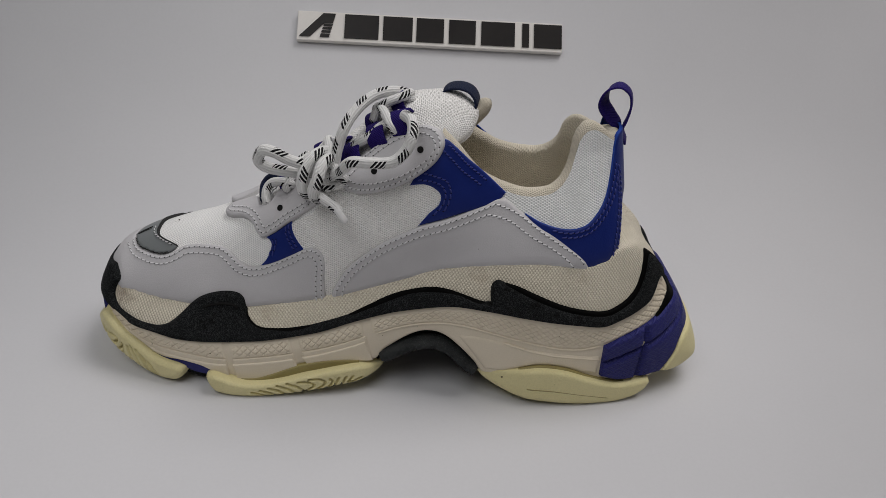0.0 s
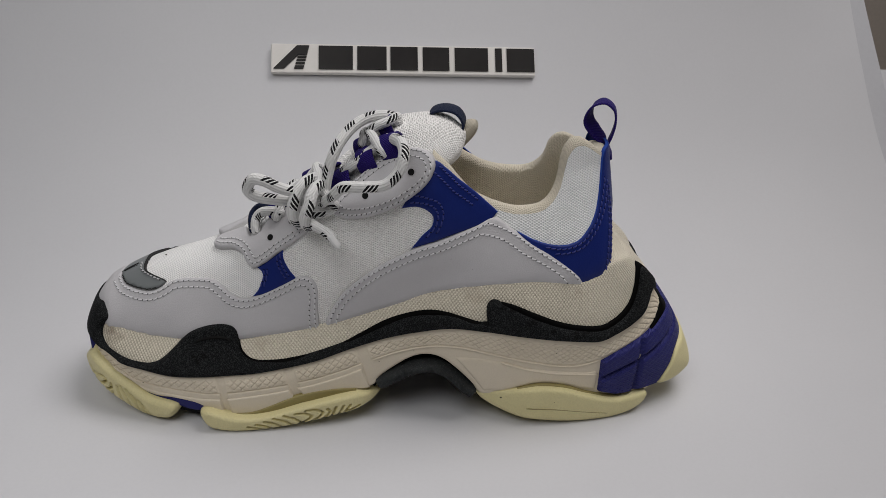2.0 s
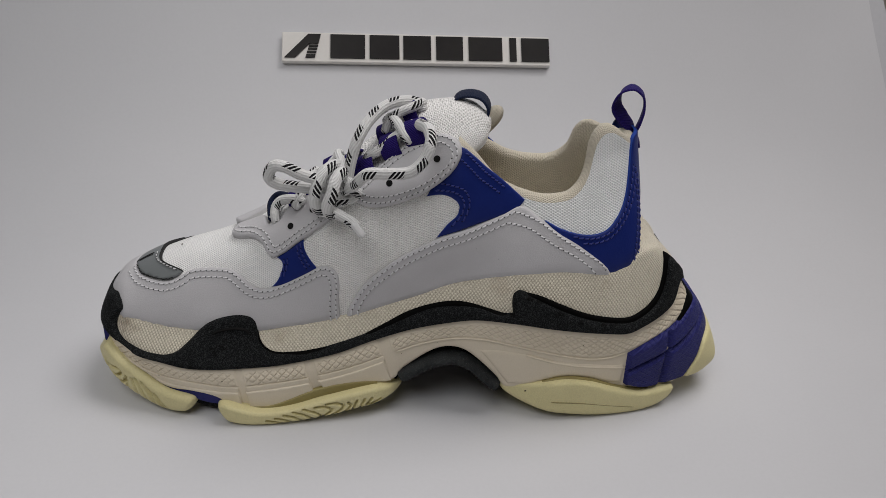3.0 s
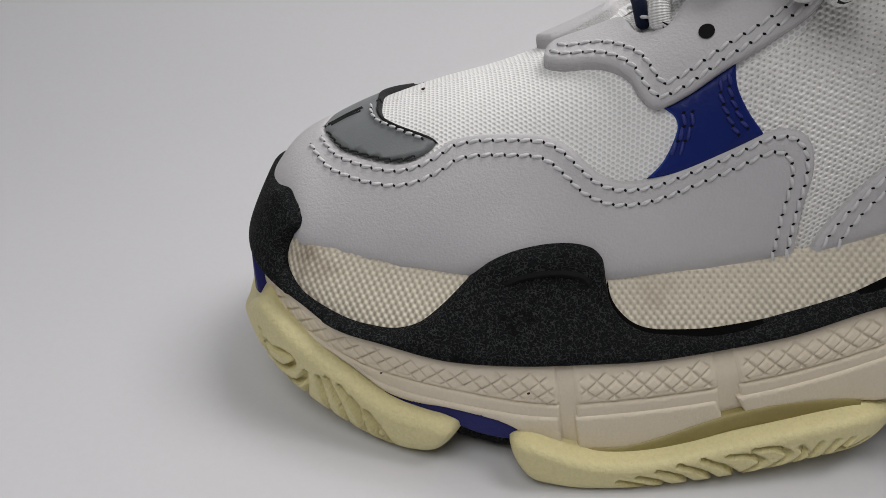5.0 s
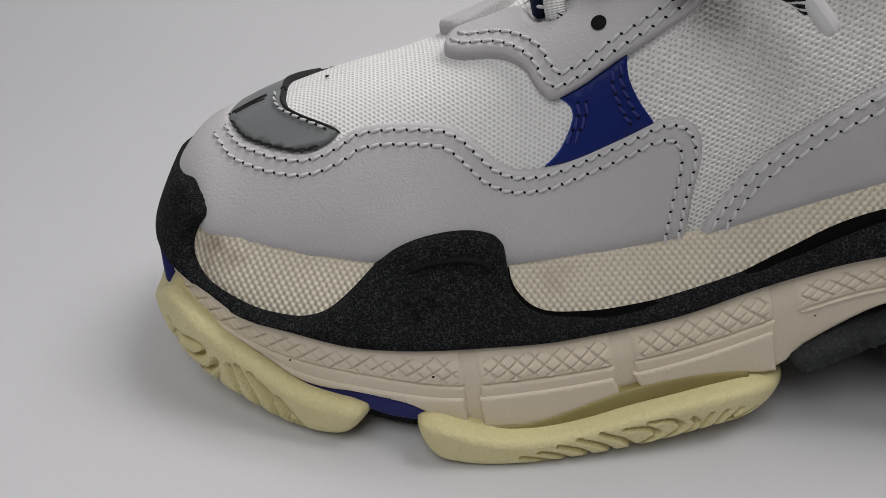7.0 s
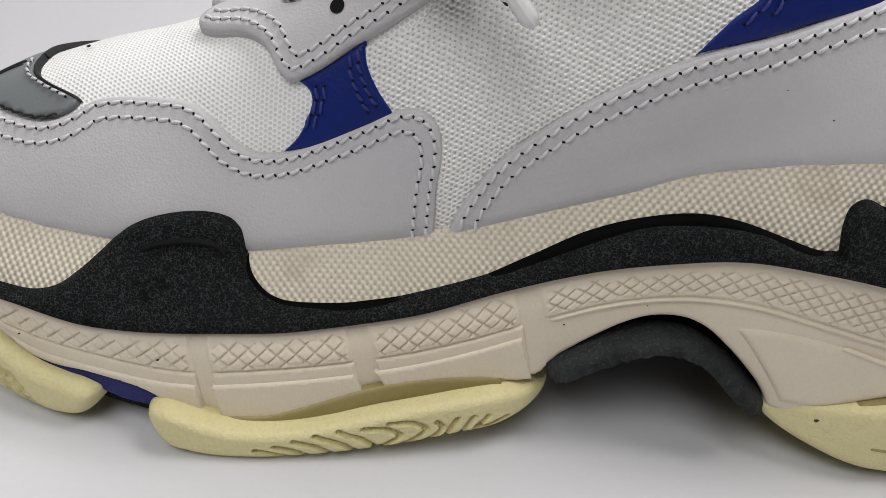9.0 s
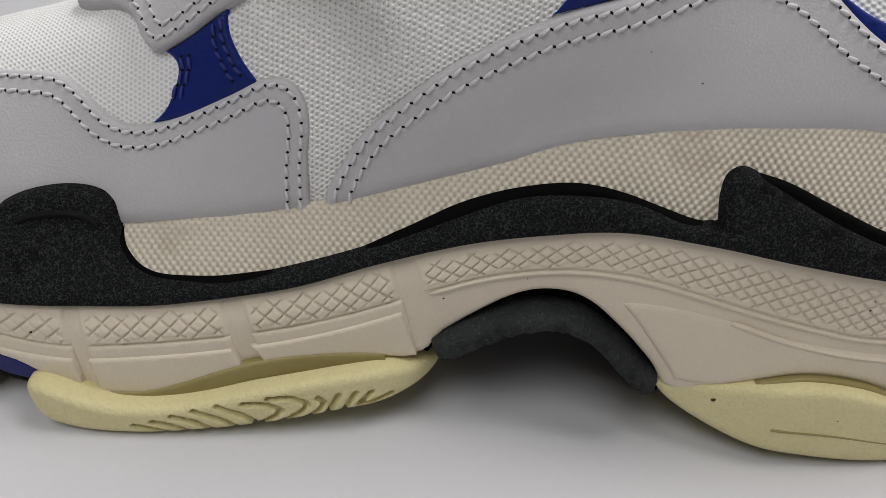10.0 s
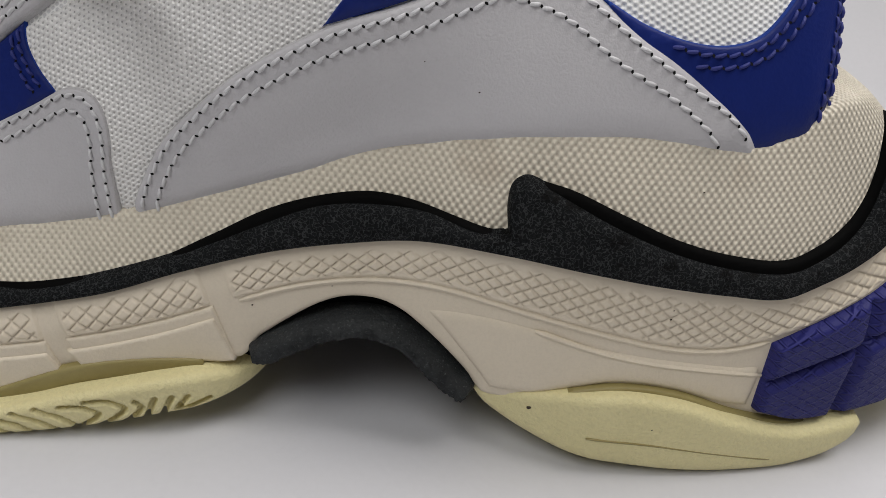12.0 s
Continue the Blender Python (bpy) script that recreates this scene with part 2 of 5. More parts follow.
def diamonds(nt, b):
    """Blue rubber with fine raised diamond ribs."""
    u, v = uv_axes(nt)
    ribs = None
    for sign in (1, -1):
        k = maths(nt, "FRACT", maths(nt, "MULTIPLY_ADD", u, 238, maths(nt, "MULTIPLY", v, 385 * sign)))
        near = maths(nt, "SUBTRACT", 1.0, ramp(nt, maths(nt, "ABSOLUTE", maths(nt, "SUBTRACT", k, 0.5)), 0.05, 0.17))
        ribs = near if ribs is None else maths(nt, "MAXIMUM", ribs, near)
    ribs = maths(nt, "MULTIPLY", ribs, ramp(nt, noise_tex(nt, 260, 3), 0.30, 0.50))
    base = mix(nt, ramp(nt, noise_tex(nt, 40, 4), 0.3, 0.72), (0.022, 0.024, 0.15), (0.018, 0.019, 0.12))
    nt.links.new(mix(nt, maths(nt, "MULTIPLY", ribs, 0.55), base, (0.034, 0.036, 0.19)), b.inputs["Base Color"])
    bump(nt, b, maths(nt, "MULTIPLY_ADD", noise_tex(nt, 1800, 3), 0.2, ribs), 0.9, 0.0007)


BLUE_DIAMOND = material("blue_diamond_rubber", (0.02, 0.022, 0.13), 0.5, 0, diamonds, 0.2)
HATCHED = material("hatched_cream_rubber", (0.72, 0.64, 0.51), 0.5, 0, hatched)
GLOSS_BLACK = material("clean_black_rubber", (0.003, 0.003, 0.003), 0.7, 0, grain((0.003, 0.003, 0.003), (0.004, 0.004, 0.004), 900, 0.2, 0.0001), 0.03)
SPECK = material("dirt_speck", (0.05, 0.04, 0.03), 0.9, 0, grain((0.05, 0.04, 0.03), (0.08, 0.06, 0.05), 4000), 0.1)


# ---- skins of the shoe ----
from mathutils import geometry

def curve1(pts):
    """A smooth function of one variable through control pairs."""
    xs, ys = np.array(pts, float).T
    m = np.gradient(ys, xs)

    def f(x):
        x = np.clip(np.asarray(x, float), xs[0], xs[-1])
        i = np.clip(np.searchsorted(xs, x) - 1, 0, len(xs) - 2)
        h = xs[i + 1] - xs[i]
        t = (x - xs[i]) / h
        return (ys[i] * (1 + 2 * t) * (1 - t) ** 2 + m[i] * h * t * (1 - t) ** 2
                + ys[i + 1] * t * t * (3 - 2 * t) + m[i + 1] * h * t * t * (t - 1))
    return f


# The sole's wall: plan outline by u (0 the toe tip, 1 the heel's back, below 0 the far side), then height.
SX, SA = 0.0025, 0.1655
sole_half = curve1([(-0.161, 0.050), (-0.09, 0.054), (-0.05, 0.0475), (-0.018, 0.0425), (0.015, 0.0425), (0.04, 0.048),
                    (0.07, 0.0525), (0.166, 0.053)])
wall_knee = curve1([(-0.163, 0.037), (-0.155, 0.034), (-0.13, 0.025), (-0.10, 0.023), (-0.055, 0.026), (-0.01, 0.039), (0.02, 0.047),
                    (0.06, 0.048), (0.10, 0.039), (0.14, 0.027), (0.166, 0.013)])
wall_lean = curve1([(-0.161, 0.55), (-0.13, 0.75), (-0.06, 0.80), (-0.02, 0.55), (0.02, 0.30), (0.09, 0.32), (0.14, 0.58), (0.166, 0.60)])


heel_back = curve1([(0.0, 0.1565), (0.024, 0.1565), (0.036, 0.1520), (0.044, 0.1480), (0.050, 0.1430), (0.055, 0.1370), (0.0645, 0.1300), (0.074, 0.1265),
                    (0.0816, 0.1185), (0.088, 0.1105), (0.096, 0.100)])


def plan(u):
    u = np.asarray(u, float)
    x = SX - SA * np.cos(np.pi * u)
    s = np.sin(np.pi * u)
    return x, -sole_half(x) * np.sign(s) * np.abs(s) ** 0.7


_uu = np.linspace(-1, 1, 8001)
_px, _py = plan(_uu)
_arc = np.concatenate([[0], np.cumsum(np.hypot(np.diff(_px), np.diff(_py)))])
_arc -= np.interp(0, _uu, _arc)
ARC = _arc[-1]


def wall(a, z, off=0.0):
    """The sole's wall at arc length a from the toe tip and height z, pushed out by off."""
    a, z = np.broadcast_arrays(np.asarray(a, float), np.asarray(z, float))
    aa = (a + ARC) % (2 * ARC) - ARC
    x, y = np.interp(aa, _arc, _px), np.interp(aa, _arc, _py)
    slip = 0.0034 * np.clip((-0.147 - x) / 0.016, 0, 1) ** 1.5 - 0.004 * np.clip((x - 0.125) / 0.043, 0, 1) ** 1.3
    e = 0.0015
    tx = np.interp(aa + e, _arc, _px) - np.interp(aa - e, _arc, _px)
    ty = np.interp(aa + e, _arc, _py) - np.interp(aa - e, _arc, _py)
    n = np.hypot(tx, ty) + 1e-9
    nx, ny = ty / n, -tx / n
    d = np.maximum(z - wall_knee(x), 0)
    inset = wall_lean(x) * d * d / (d + 0.006)
    # the heel's back and the toe's front lean as one line, so that the tight ends do not fold
    dt = np.maximum(z - wall_knee(-0.163), 0)
    back = heel_back(z) + off + 0.0015
    front = SX - SA + 0.0034 - off + wall_lean(-0.163) * dt * dt / (dt + 0.006)
    px = np.maximum(x + slip + nx * (off - inset), front)
    px = back - 0.0045 * np.logaddexp(0, np.clip((back - px) / 0.0045, -40, 80))
    side = np.interp(x, (0.07, 0.11, 0.15), (1.0, 0.55, 0.42)) * np.interp(x, (-0.163, -0.14), (0.7, 1.0))
    py = y + ny * (off - inset * side)
    py = np.where(y < 0, np.minimum(py, 0), np.maximum(py, 0))
    return np.stack([px, py, z], -1)


# The upper: sections along the shoe, b the arc length from its toe, s the girth from the near foot over the top.
UX, UA, GIRTH = -0.0225, 0.1355, 0.16
upper_half = curve1([(-0.154, 0.031), (-0.10, 0.0325), (-0.04, 0.034), (0.0, 0.040), (0.05, 0.044), (0.112, 0.046)])
upper_foot = curve1([(-0.154, 0.036), (-0.116, 0.038), (-0.08, 0.037), (-0.041, 0.045), (-0.007, 0.056), (0.020, 0.064),
                     (0.05, 0.067), (0.09, 0.066), (0.112, 0.068)])
upper_top = curve1([(-0.158, 0.047), (-0.152, 0.0555), (-0.14, 0.0635), (-0.12, 0.0722), (-0.10, 0.0785), (-0.08, 0.0875), (-0.06, 0.101),
                    (-0.035, 0.119), (-0.01, 0.138), (0.01, 0.150), (0.03, 0.164), (0.06, 0.181), (0.112, 0.192)])
_ub = np.linspace(0, 1, 4001)
_bx = UX - UA * np.cos(np.pi * _ub)
_bw = upper_half(_bx) * np.abs(np.sin(np.pi * _ub)) ** 0.55
_barc = np.concatenate([[0], np.cumsum(np.hypot(np.diff(_bx), np.diff(_bw)))])
BARC = _barc[-1]


# where the upper meets the rand: height and half width
joint_z = curve1([(-0.158, 0.046), (-0.150, 0.0443), (-0.1396, 0.0434), (-0.122, 0.0415), (-0.109, 0.0412), (-0.094, 0.0414), (-0.081, 0.0422), (-0.069, 0.0437),
                  (-0.055, 0.046), (-0.038, 0.0498), (-0.020, 0.056), (-0.003, 0.0624), (0.013, 0.0688), (0.0285, 0.0740), (0.039, 0.0760), (0.051, 0.0774),
                  (0.0655, 0.0780), (0.0835, 0.0770), (0.092, 0.0771), (0.096, 0.0783), (0.1005, 0.0803), (0.106, 0.087), (0.113, 0.090)])
joint_y = curve1([(-0.158, 0.012), (-0.150, 0.0218), (-0.1396, 0.0255), (-0.122, 0.0301), (-0.109, 0.0330), (-0.094, 0.0352), (-0.081, 0.0361), (-0.069, 0.0357),
                  (-0.055, 0.0349), (-0.038, 0.0350), (-0.020, 0.0347), (-0.003, 0.0352), (0.013, 0.0366), (0.0285, 0.0395), (0.039, 0.0418), (0.051, 0.0431),
                  (0.0655, 0.0431), (0.0835, 0.0421), (0.092, 0.0408), (0.096, 0.0397), (0.1005, 0.0382), (0.106, 0.0320), (0.110, 0.0230), (0.113, 0.012)])
flare_reach = curve1([(-0.158, 0.014), (-0.05, 0.014), (0.0, 0.018), (0.06, 0.024), (0.113, 0.024)])


def flare(x, w, z0, z1):
    """How far the upper's side spreads at the joint, to lie just within the rand."""
    zj = joint_z(x)
    sn = np.clip((zj - z0) / (z1 - z0), 0, 1) ** (1 / 0.92)
    lean = 1 - np.minimum(0.17 * ((zj - z0) / 0.05) ** 2, 0.27) * np.clip((x - 0.015) / 0.03, 0, 1)
    bare = w * np.sqrt(1 - sn * sn) ** 0.8 * lean
    return (joint_y(x) - 0.0019 - bare) * np.clip((x + 0.157) / 0.010, 0, 1) * np.clip((0.1128 - x) / 0.004, 0, 1)


def _upper(b, s):
    b, s = np.broadcast_arrays(np.asarray(b, float), np.asarray(s, float))
    bb = np.clip(b, 0, BARC)
    x, w = np.interp(bb, _barc, _bx), np.interp(bb, _barc, _bw)
    p = np.pi * np.clip(s / GIRTH, 0.0, 1.0)
    c, sn = np.cos(p), np.clip(np.sin(p), 0, 1)
    z0, z1 = upper_foot(x), upper_top(x)
    z = z0 + (z1 - z0) * sn ** 0.92 + np.minimum(s, 0)
    lean = 1 - np.minimum(0.17 * ((z - z0) / 0.05) ** 2, 0.27) * np.clip((x - 0.015) / 0.03, 0, 1)
    y = -np.sign(c) * (w * np.abs(c) ** 0.8 * lean + flare(x, w, z0, z1) * np.exp(-(np.maximum(z - joint_z(x), 0) / flare_reach(x)) ** 2))
    y = y + np.sign(c) * np.minimum(1.6 * np.maximum(joint_z(x) - 0.0004 - z, 0), 0.007)
    back = np.clip((x - 0.03) / 0.08, 0, 1)
    return np.stack([x - 0.17 * back * back * (z - 0.075), y, z], -1)


def over_leather(a, z, off=0.0):
    """The sole's wall, but never behind the leather: for the rubber that climbs over the upper."""
    p = wall(a, z, off)
    x = np.clip(p[..., 0], UX - UA + 1e-4, 0.03)
    w = upper_half(x) * np.abs(np.sqrt(np.clip(1 - ((UX - x) / UA) ** 2, 0, 1))) ** 0.55
    z0, z1 = upper_foot(x), upper_top(x)
    zz = np.clip(p[..., 2], joint_z(x), z1)
    c = np.sqrt(1 - np.clip((zz - z0) / (z1 - z0), 0, 1) ** (2 / 0.92))
    side = w * c ** 0.8 + flare(x, w, z0, z1) * np.exp(-((zz - joint_z(x)) / flare_reach(x)) ** 2) + 0.0006 + off
    side = side * np.clip((p[..., 2] - joint_z(x) + 0.004) / 0.004, 0, 1) * np.clip((p[..., 0] - UX + UA - 0.002) / 0.014, 0, 1) * np.clip(-p[..., 0] / 0.01, 0, 1)
    k = 0.0012
    far = np.logaddexp(np.abs(p[..., 1]) / k, side / k) * k - k * math.log(2) * np.exp(-np.abs(np.abs(p[..., 1]) - side) / k)
    p[..., 1] = np.where(p[..., 1] < -0.004, -far, p[..., 1])
    return p


def upper(b, s, off=0.0):
    """The upper's skin, pushed out by off."""
    p = _upper(b, s)
    e = 0.0012
    b1, b0 = np.clip(np.asarray(b) + e, 2e-4, BARC - 2e-4), np.clip(np.asarray(b) - e, 1e-4, BARC - 4e-4)
    n = np.cross(_upper(b1, s) - _upper(b0, s), _upper(b, np.asarray(s) + e) - _upper(b, np.asarray(s) - e))
    n = n / (np.linalg.norm(n, axis=-1, keepdims=True) + 1e-12)
    return p + n * np.asarray(off, float)[..., None]


# true lengths on the upper, along the girth
_gb, _gs = np.linspace(0.001, BARC - 0.001, 160), np.linspace(0.0, GIRTH / 2, 200)
_gp = _upper(_gb[:, None], _gs[None])
_gl = np.concatenate([np.zeros((160, 1)), np.cumsum(np.linalg.norm(np.diff(_gp, axis=1), axis=-1), axis=1)], 1)


def surface_uv(skin, q):
    """Metric coordinates on a skin."""
    if skin is not upper:
        return q
    i = np.clip((q[:, 0] - _gb[0]) / (_gb[1] - _gb[0]), 0, 158.999)
    j = np.clip(q[:, 1] / (_gs[1] - _gs[0]), 0, 198.999)
    i0, j0 = i.astype(int), j.astype(int)
    fi, fj = i - i0, j - j0
    v = (_gl[i0, j0] * (1 - fi) * (1 - fj) + _gl[i0 + 1, j0] * fi * (1 - fj) + _gl[i0, j0 + 1] * (1 - fi) * fj + _gl[i0 + 1, j0 + 1] * fi * fj)
    return np.stack([q[:, 0], v + np.minimum(q[:, 1], 0)], 1)


def stretch(skin, q):
    """How far a step along each coordinate goes on a skin."""
    e, z = 0.0006, np.zeros(len(q))
    g0 = np.linalg.norm(skin(q[:, 0] + e, q[:, 1], z) - skin(q[:, 0] - e, q[:, 1], z), axis=1) / (2 * e)
    g1 = np.linalg.norm(skin(q[:, 0], q[:, 1] + e, z) - skin(q[:, 0], q[:, 1] - e, z), axis=1) / (2 * e)
    return np.stack([np.clip(g0, 0.3, 3), np.clip(g1, 0.3, 3)], 1)


# ---- building tools ----
def mesh_object(name, verts, faces, mat, parent=None, label="", uv=None, mats=None, smooth=True, index=None):
    me = bpy.data.meshes.new(name)
    me.from_pydata([tuple(map(float, v)) for v in verts], [], [tuple(map(int, f)) for f in faces])
    for m in (mats or [mat]):
        me.materials.append(m)
    if index is not None:
        me.polygons.foreach_set("material_index", np.asarray(index, dtype=np.int32))
    if smooth:
        me.polygons.foreach_set("use_smooth", [True] * len(me.polygons))
    if uv is not None:
        layer = me.uv_layers.new(name="metric")
        loops = np.empty(len(me.loops), dtype=np.int32)
        me.loops.foreach_get("vertex_index", loops)
        layer.data.foreach_set("uv", np.asarray(uv, dtype=np.float32)[loops].ravel())
    me.update()
    ob = new(name, me)
    if parent:
        ob.parent = parent
    if label:
        tagged(ob, label)
    return ob


def mirrored(verts, faces, uv):
    """The same piece on the far side too."""
    verts, faces, uv = np.asarray(verts), list(faces), np.asarray(uv)
    n = len(verts)
    far = verts * np.array([1, -1, 1])
    far[:, 2] -= 0.28 * np.clip(far[:, 2] - 0.105, 0, 1) * np.clip(far[:, 1] / 0.02, 0, 1) * np.clip((far[:, 0] - 0.04) / 0.03, 0, 1)  # the far collar sags
    return np.concatenate([verts, far]), faces + [tuple(n + i for i in reversed(f)) for f in faces], np.concatenate([uv, uv])


def smooth_line(pts, step=0.0008, closed=True):
    """A curve through control points in millimetres (a third entry marks a sharp corner), resampled evenly, in metres."""
    p = np.array([q[:2] for q in pts], float) / 1000
    sharp = [len(q) > 2 for q in pts]
    n = len(p)
    out = []
    for i in range(n if closed else n - 1):
        j = (i + 1) % n
        p1, p2 = p[i], p[j]
        p0 = p[i - 1] if (closed or i > 0) and not sharp[i] else p1
        p3 = p[(j + 1) % n] if (closed or j < n - 1) and not sharp[j] else p2
        length = np.hypot(*(p2 - p1))
        t1 = (p2 - p0) / (np.hypot(*(p1 - p0)) + length + 1e-12) * length
        t2 = (p3 - p1) / (np.hypot(*(p3 - p2)) + length + 1e-12) * length
        m = max(1, int(math.ceil(length / step)))
        for t in np.arange(m) / m:
            out.append(p1 * (1 + 2 * t) * (1 - t) ** 2 + t1 * t * (1 - t) ** 2 + p2 * t * t * (3 - 2 * t) + t2 * t * t * (t - 1))
    if not closed:
        out.append(p[-1])
    return np.array(out)


def inside(q, poly):
    x, y = q[:, 0:1], q[:, 1:2]
    x0, y0 = poly[:, 0], poly[:, 1]
    x1, y1 = np.roll(x0, -1), np.roll(y0, -1)
    cross = ((y0 > y) != (y1 > y)) & (x < (x1 - x0) * (y - y0) / (y1 - y0 + 1e-15) + x0)
    return cross.sum(1) % 2 == 1


def border_distance(q, poly):
    d = np.full(len(q), 9.0)
    for k in range(0, len(q), 2000):
        d[k:k + 2000] = np.sqrt(((q[k:k + 2000, None] - poly[None]) ** 2).sum(-1)).min(1)
    return d


def filled(poly, rim, grid):
    """Points and triangles that fill an outline, dense along its border."""
    area = 0.5 * np.sum(poly[:, 0] * np.roll(poly[:, 1], -1) - np.roll(poly[:, 0], -1) * poly[:, 1])
    if area < 0:
        poly = poly[::-1]
    tangent = np.roll(poly, -1, 0) - np.roll(poly, 1, 0)
    tangent /= np.linalg.norm(tangent, axis=1, keepdims=True) + 1e-12
    inward = np.stack([-tangent[:, 1], tangent[:, 0]], 1)
    pts = [poly]
    for k in (0.12, 0.4, 0.9):
        ring = poly + inward * rim * k
        keep = inside(ring, poly)
        keep[keep] = border_distance(ring[keep], poly) > rim * k * 0.85
        pts.append(ring[keep])
    lo, hi = poly.min(0), poly.max(0)
    gx, gy = np.meshgrid(np.arange(lo[0], hi[0], grid), np.arange(lo[1], hi[1], grid * 0.87))
    gx = gx + (np.arange(gx.shape[0]) % 2)[:, None] * grid / 2
    g = np.stack([gx.ravel(), gy.ravel()], 1)
    g = g[inside(g, poly)]
    if len(g):
        pts.append(g[border_distance(g, poly) > rim * 1.2])
    q = np.concatenate(pts)
    n = len(poly)
    scale = 1000.0
    v, _, f, *_ = geometry.delaunay_2d_cdt([Vector(p * scale) for p in q], [(i, (i + 1) % n) for i in range(n)], [], 1, 1e-6)
    return np.array([tuple(p) for p in v]) / scale, [tuple(t) for t in f], poly


def panel(name, skin, outline, thick, mat, parent, label="", rim=0.0012, grid=0.0022, far=False, lift=0.0, sink=0.0006, seam=None, relief=None, raw=None):
    """A piece of sheet stuff that lies on a skin, with a rounded edge; raw is the stuff of its cut edge."""
    poly = smooth_line(outline)
    k = stretch(skin, poly).mean(0)
    q, faces, poly = filled(poly * k, rim, grid)
    edge = poly if seam is None else poly[~seam(poly / k)]
    t = np.clip(border_distance(q, edge) / rim, 0, 1)
    q = q / k
    h = lift - sink + (thick + sink) * np.sqrt(1 - (1 - t) ** 2)
    if relief is not None:
        h = h + relief(q) * t
    verts, uv = skin(q[:, 0], q[:, 1], h), surface_uv(skin, q)
    mats, index = ([mat, raw], [1 if max(t[i] for i in f) < 0.62 else 0 for f in faces]) if raw else ([mat], [0] * len(faces))
    other = [tuple(reversed(f)) for f in faces]
    if far and seam is not None:
        # both halves meet over the middle of the shoe and are one piece
        mid = q[:, 1] > 0.0795
        verts[mid, 1] = 0
        n = len(verts)
        twin = np.where(mid, np.arange(n), n + np.arange(n))
        verts, uv = np.concatenate([verts, verts * np.array([1, -1, 1])]), np.concatenate([uv, uv])
        return mesh_object(name, verts, faces + [tuple(int(twin[i]) for i in f) for f in other], mat, parent, label, uv, mats=mats, index=index * 2)
    ob = mesh_object(name, verts, faces, mat, parent, label, uv, mats=mats, index=index)
    if far:
        mesh_object(name, verts * np.array([1, -1, 1]), other, mat, parent, label, uv, mats=mats, index=index)
    return ob


def offset_line(pts, dist, skin, step=0.0004):
    """A line beside an open line of control points, by so many metres to its left on the skin."""
    p = smooth_line(pts, step, closed=False)
    k = stretch(skin, p)
    dist = dist(p)[:, None] if callable(dist) else dist
    t = np.gradient(p, axis=0) * k
    t /= np.linalg.norm(t, axis=1, keepdims=True) + 1e-12
    out = p + np.stack([-t[:, 1], t[:, 0]], 1) * dist / k
    ahead = ((np.diff(out, axis=0) * k[1:]) * t[1:]).sum(1) > 0
    return out[np.concatenate([[True], ahead])]


STITCH_RING = [(math.cos(k * math.pi / 3), math.sin(k * math.pi / 3)) for k in range(6)]


def stitching(name, skin, line, lift, mat, parent, label, pitch=0.0028, length=0.0028, radius=0.00042):
    """A row of thread stitches with needle holes between them, along a line on a skin."""
    k = stretch(skin, line)
    d = np.concatenate([[0], np.cumsum(np.linalg.norm(np.diff(line, axis=0) * k[1:], axis=1))])
    verts, faces, index = [], [], []
    for k in range(int(d[-1] / pitch)):
        c = (k + 0.5) * pitch
        s = np.array([-0.5, -0.3, 0.0, 0.3, 0.5]) * length
        px, py = np.interp(c + s, d, line[:, 0]), np.interp(c + s, d, line[:, 1])
        rise = lift + radius * np.array([-0.9, 0.35, 0.75, 0.35, -0.9])
        core = skin(px, py, rise)
        up = skin(px, py, rise + 0.001) - core
        up /= np.linalg.norm(up, axis=1, keepdims=True) + 1e-12
        along = core[-1] - core[0]
        along /= np.linalg.norm(along) + 1e-12
        side = np.cross(up, along)
        slant = side * (np.array([-0.22, -0.13, 0, 0.13, 0.22]) * length * 0.5)[:, None]
        n = len(verts)
        for j in range(5):
            r = radius * (0.35, 0.85, 1.0, 0.85, 0.35)[j]
            for a, b in STITCH_RING:
                verts.append(core[j] + slant[j] + side[j] * a * r + up[j] * b * r)
        for j in range(4):
            for i in range(6):
                faces.append((n + 6 * j + i, n + 6 * j + (i + 1) % 6, n + 6 * j + 6 + (i + 1) % 6, n + 6 * j + 6 + i))
                index.append(0)
        q = skin(np.interp(c + pitch / 2, d, line[:, 0]), np.interp(c + pitch / 2, d, line[:, 1]), np.array(lift + 0.00006))
        n = len(verts)
        r2 = (pitch - length) * 0.5 + radius * 0.75
        for a, b in STITCH_RING:
            verts.append(q + along * (a * r2 - b * radius * 0.35) + side[4] * b * radius * 0.95)
        faces.append(tuple(range(n, n + 6)))
        index.append(1)
    return tagged(mesh_object(name, verts, faces, mat, parent, label, mats=[mat, HOLE], index=index), kind="stuff")


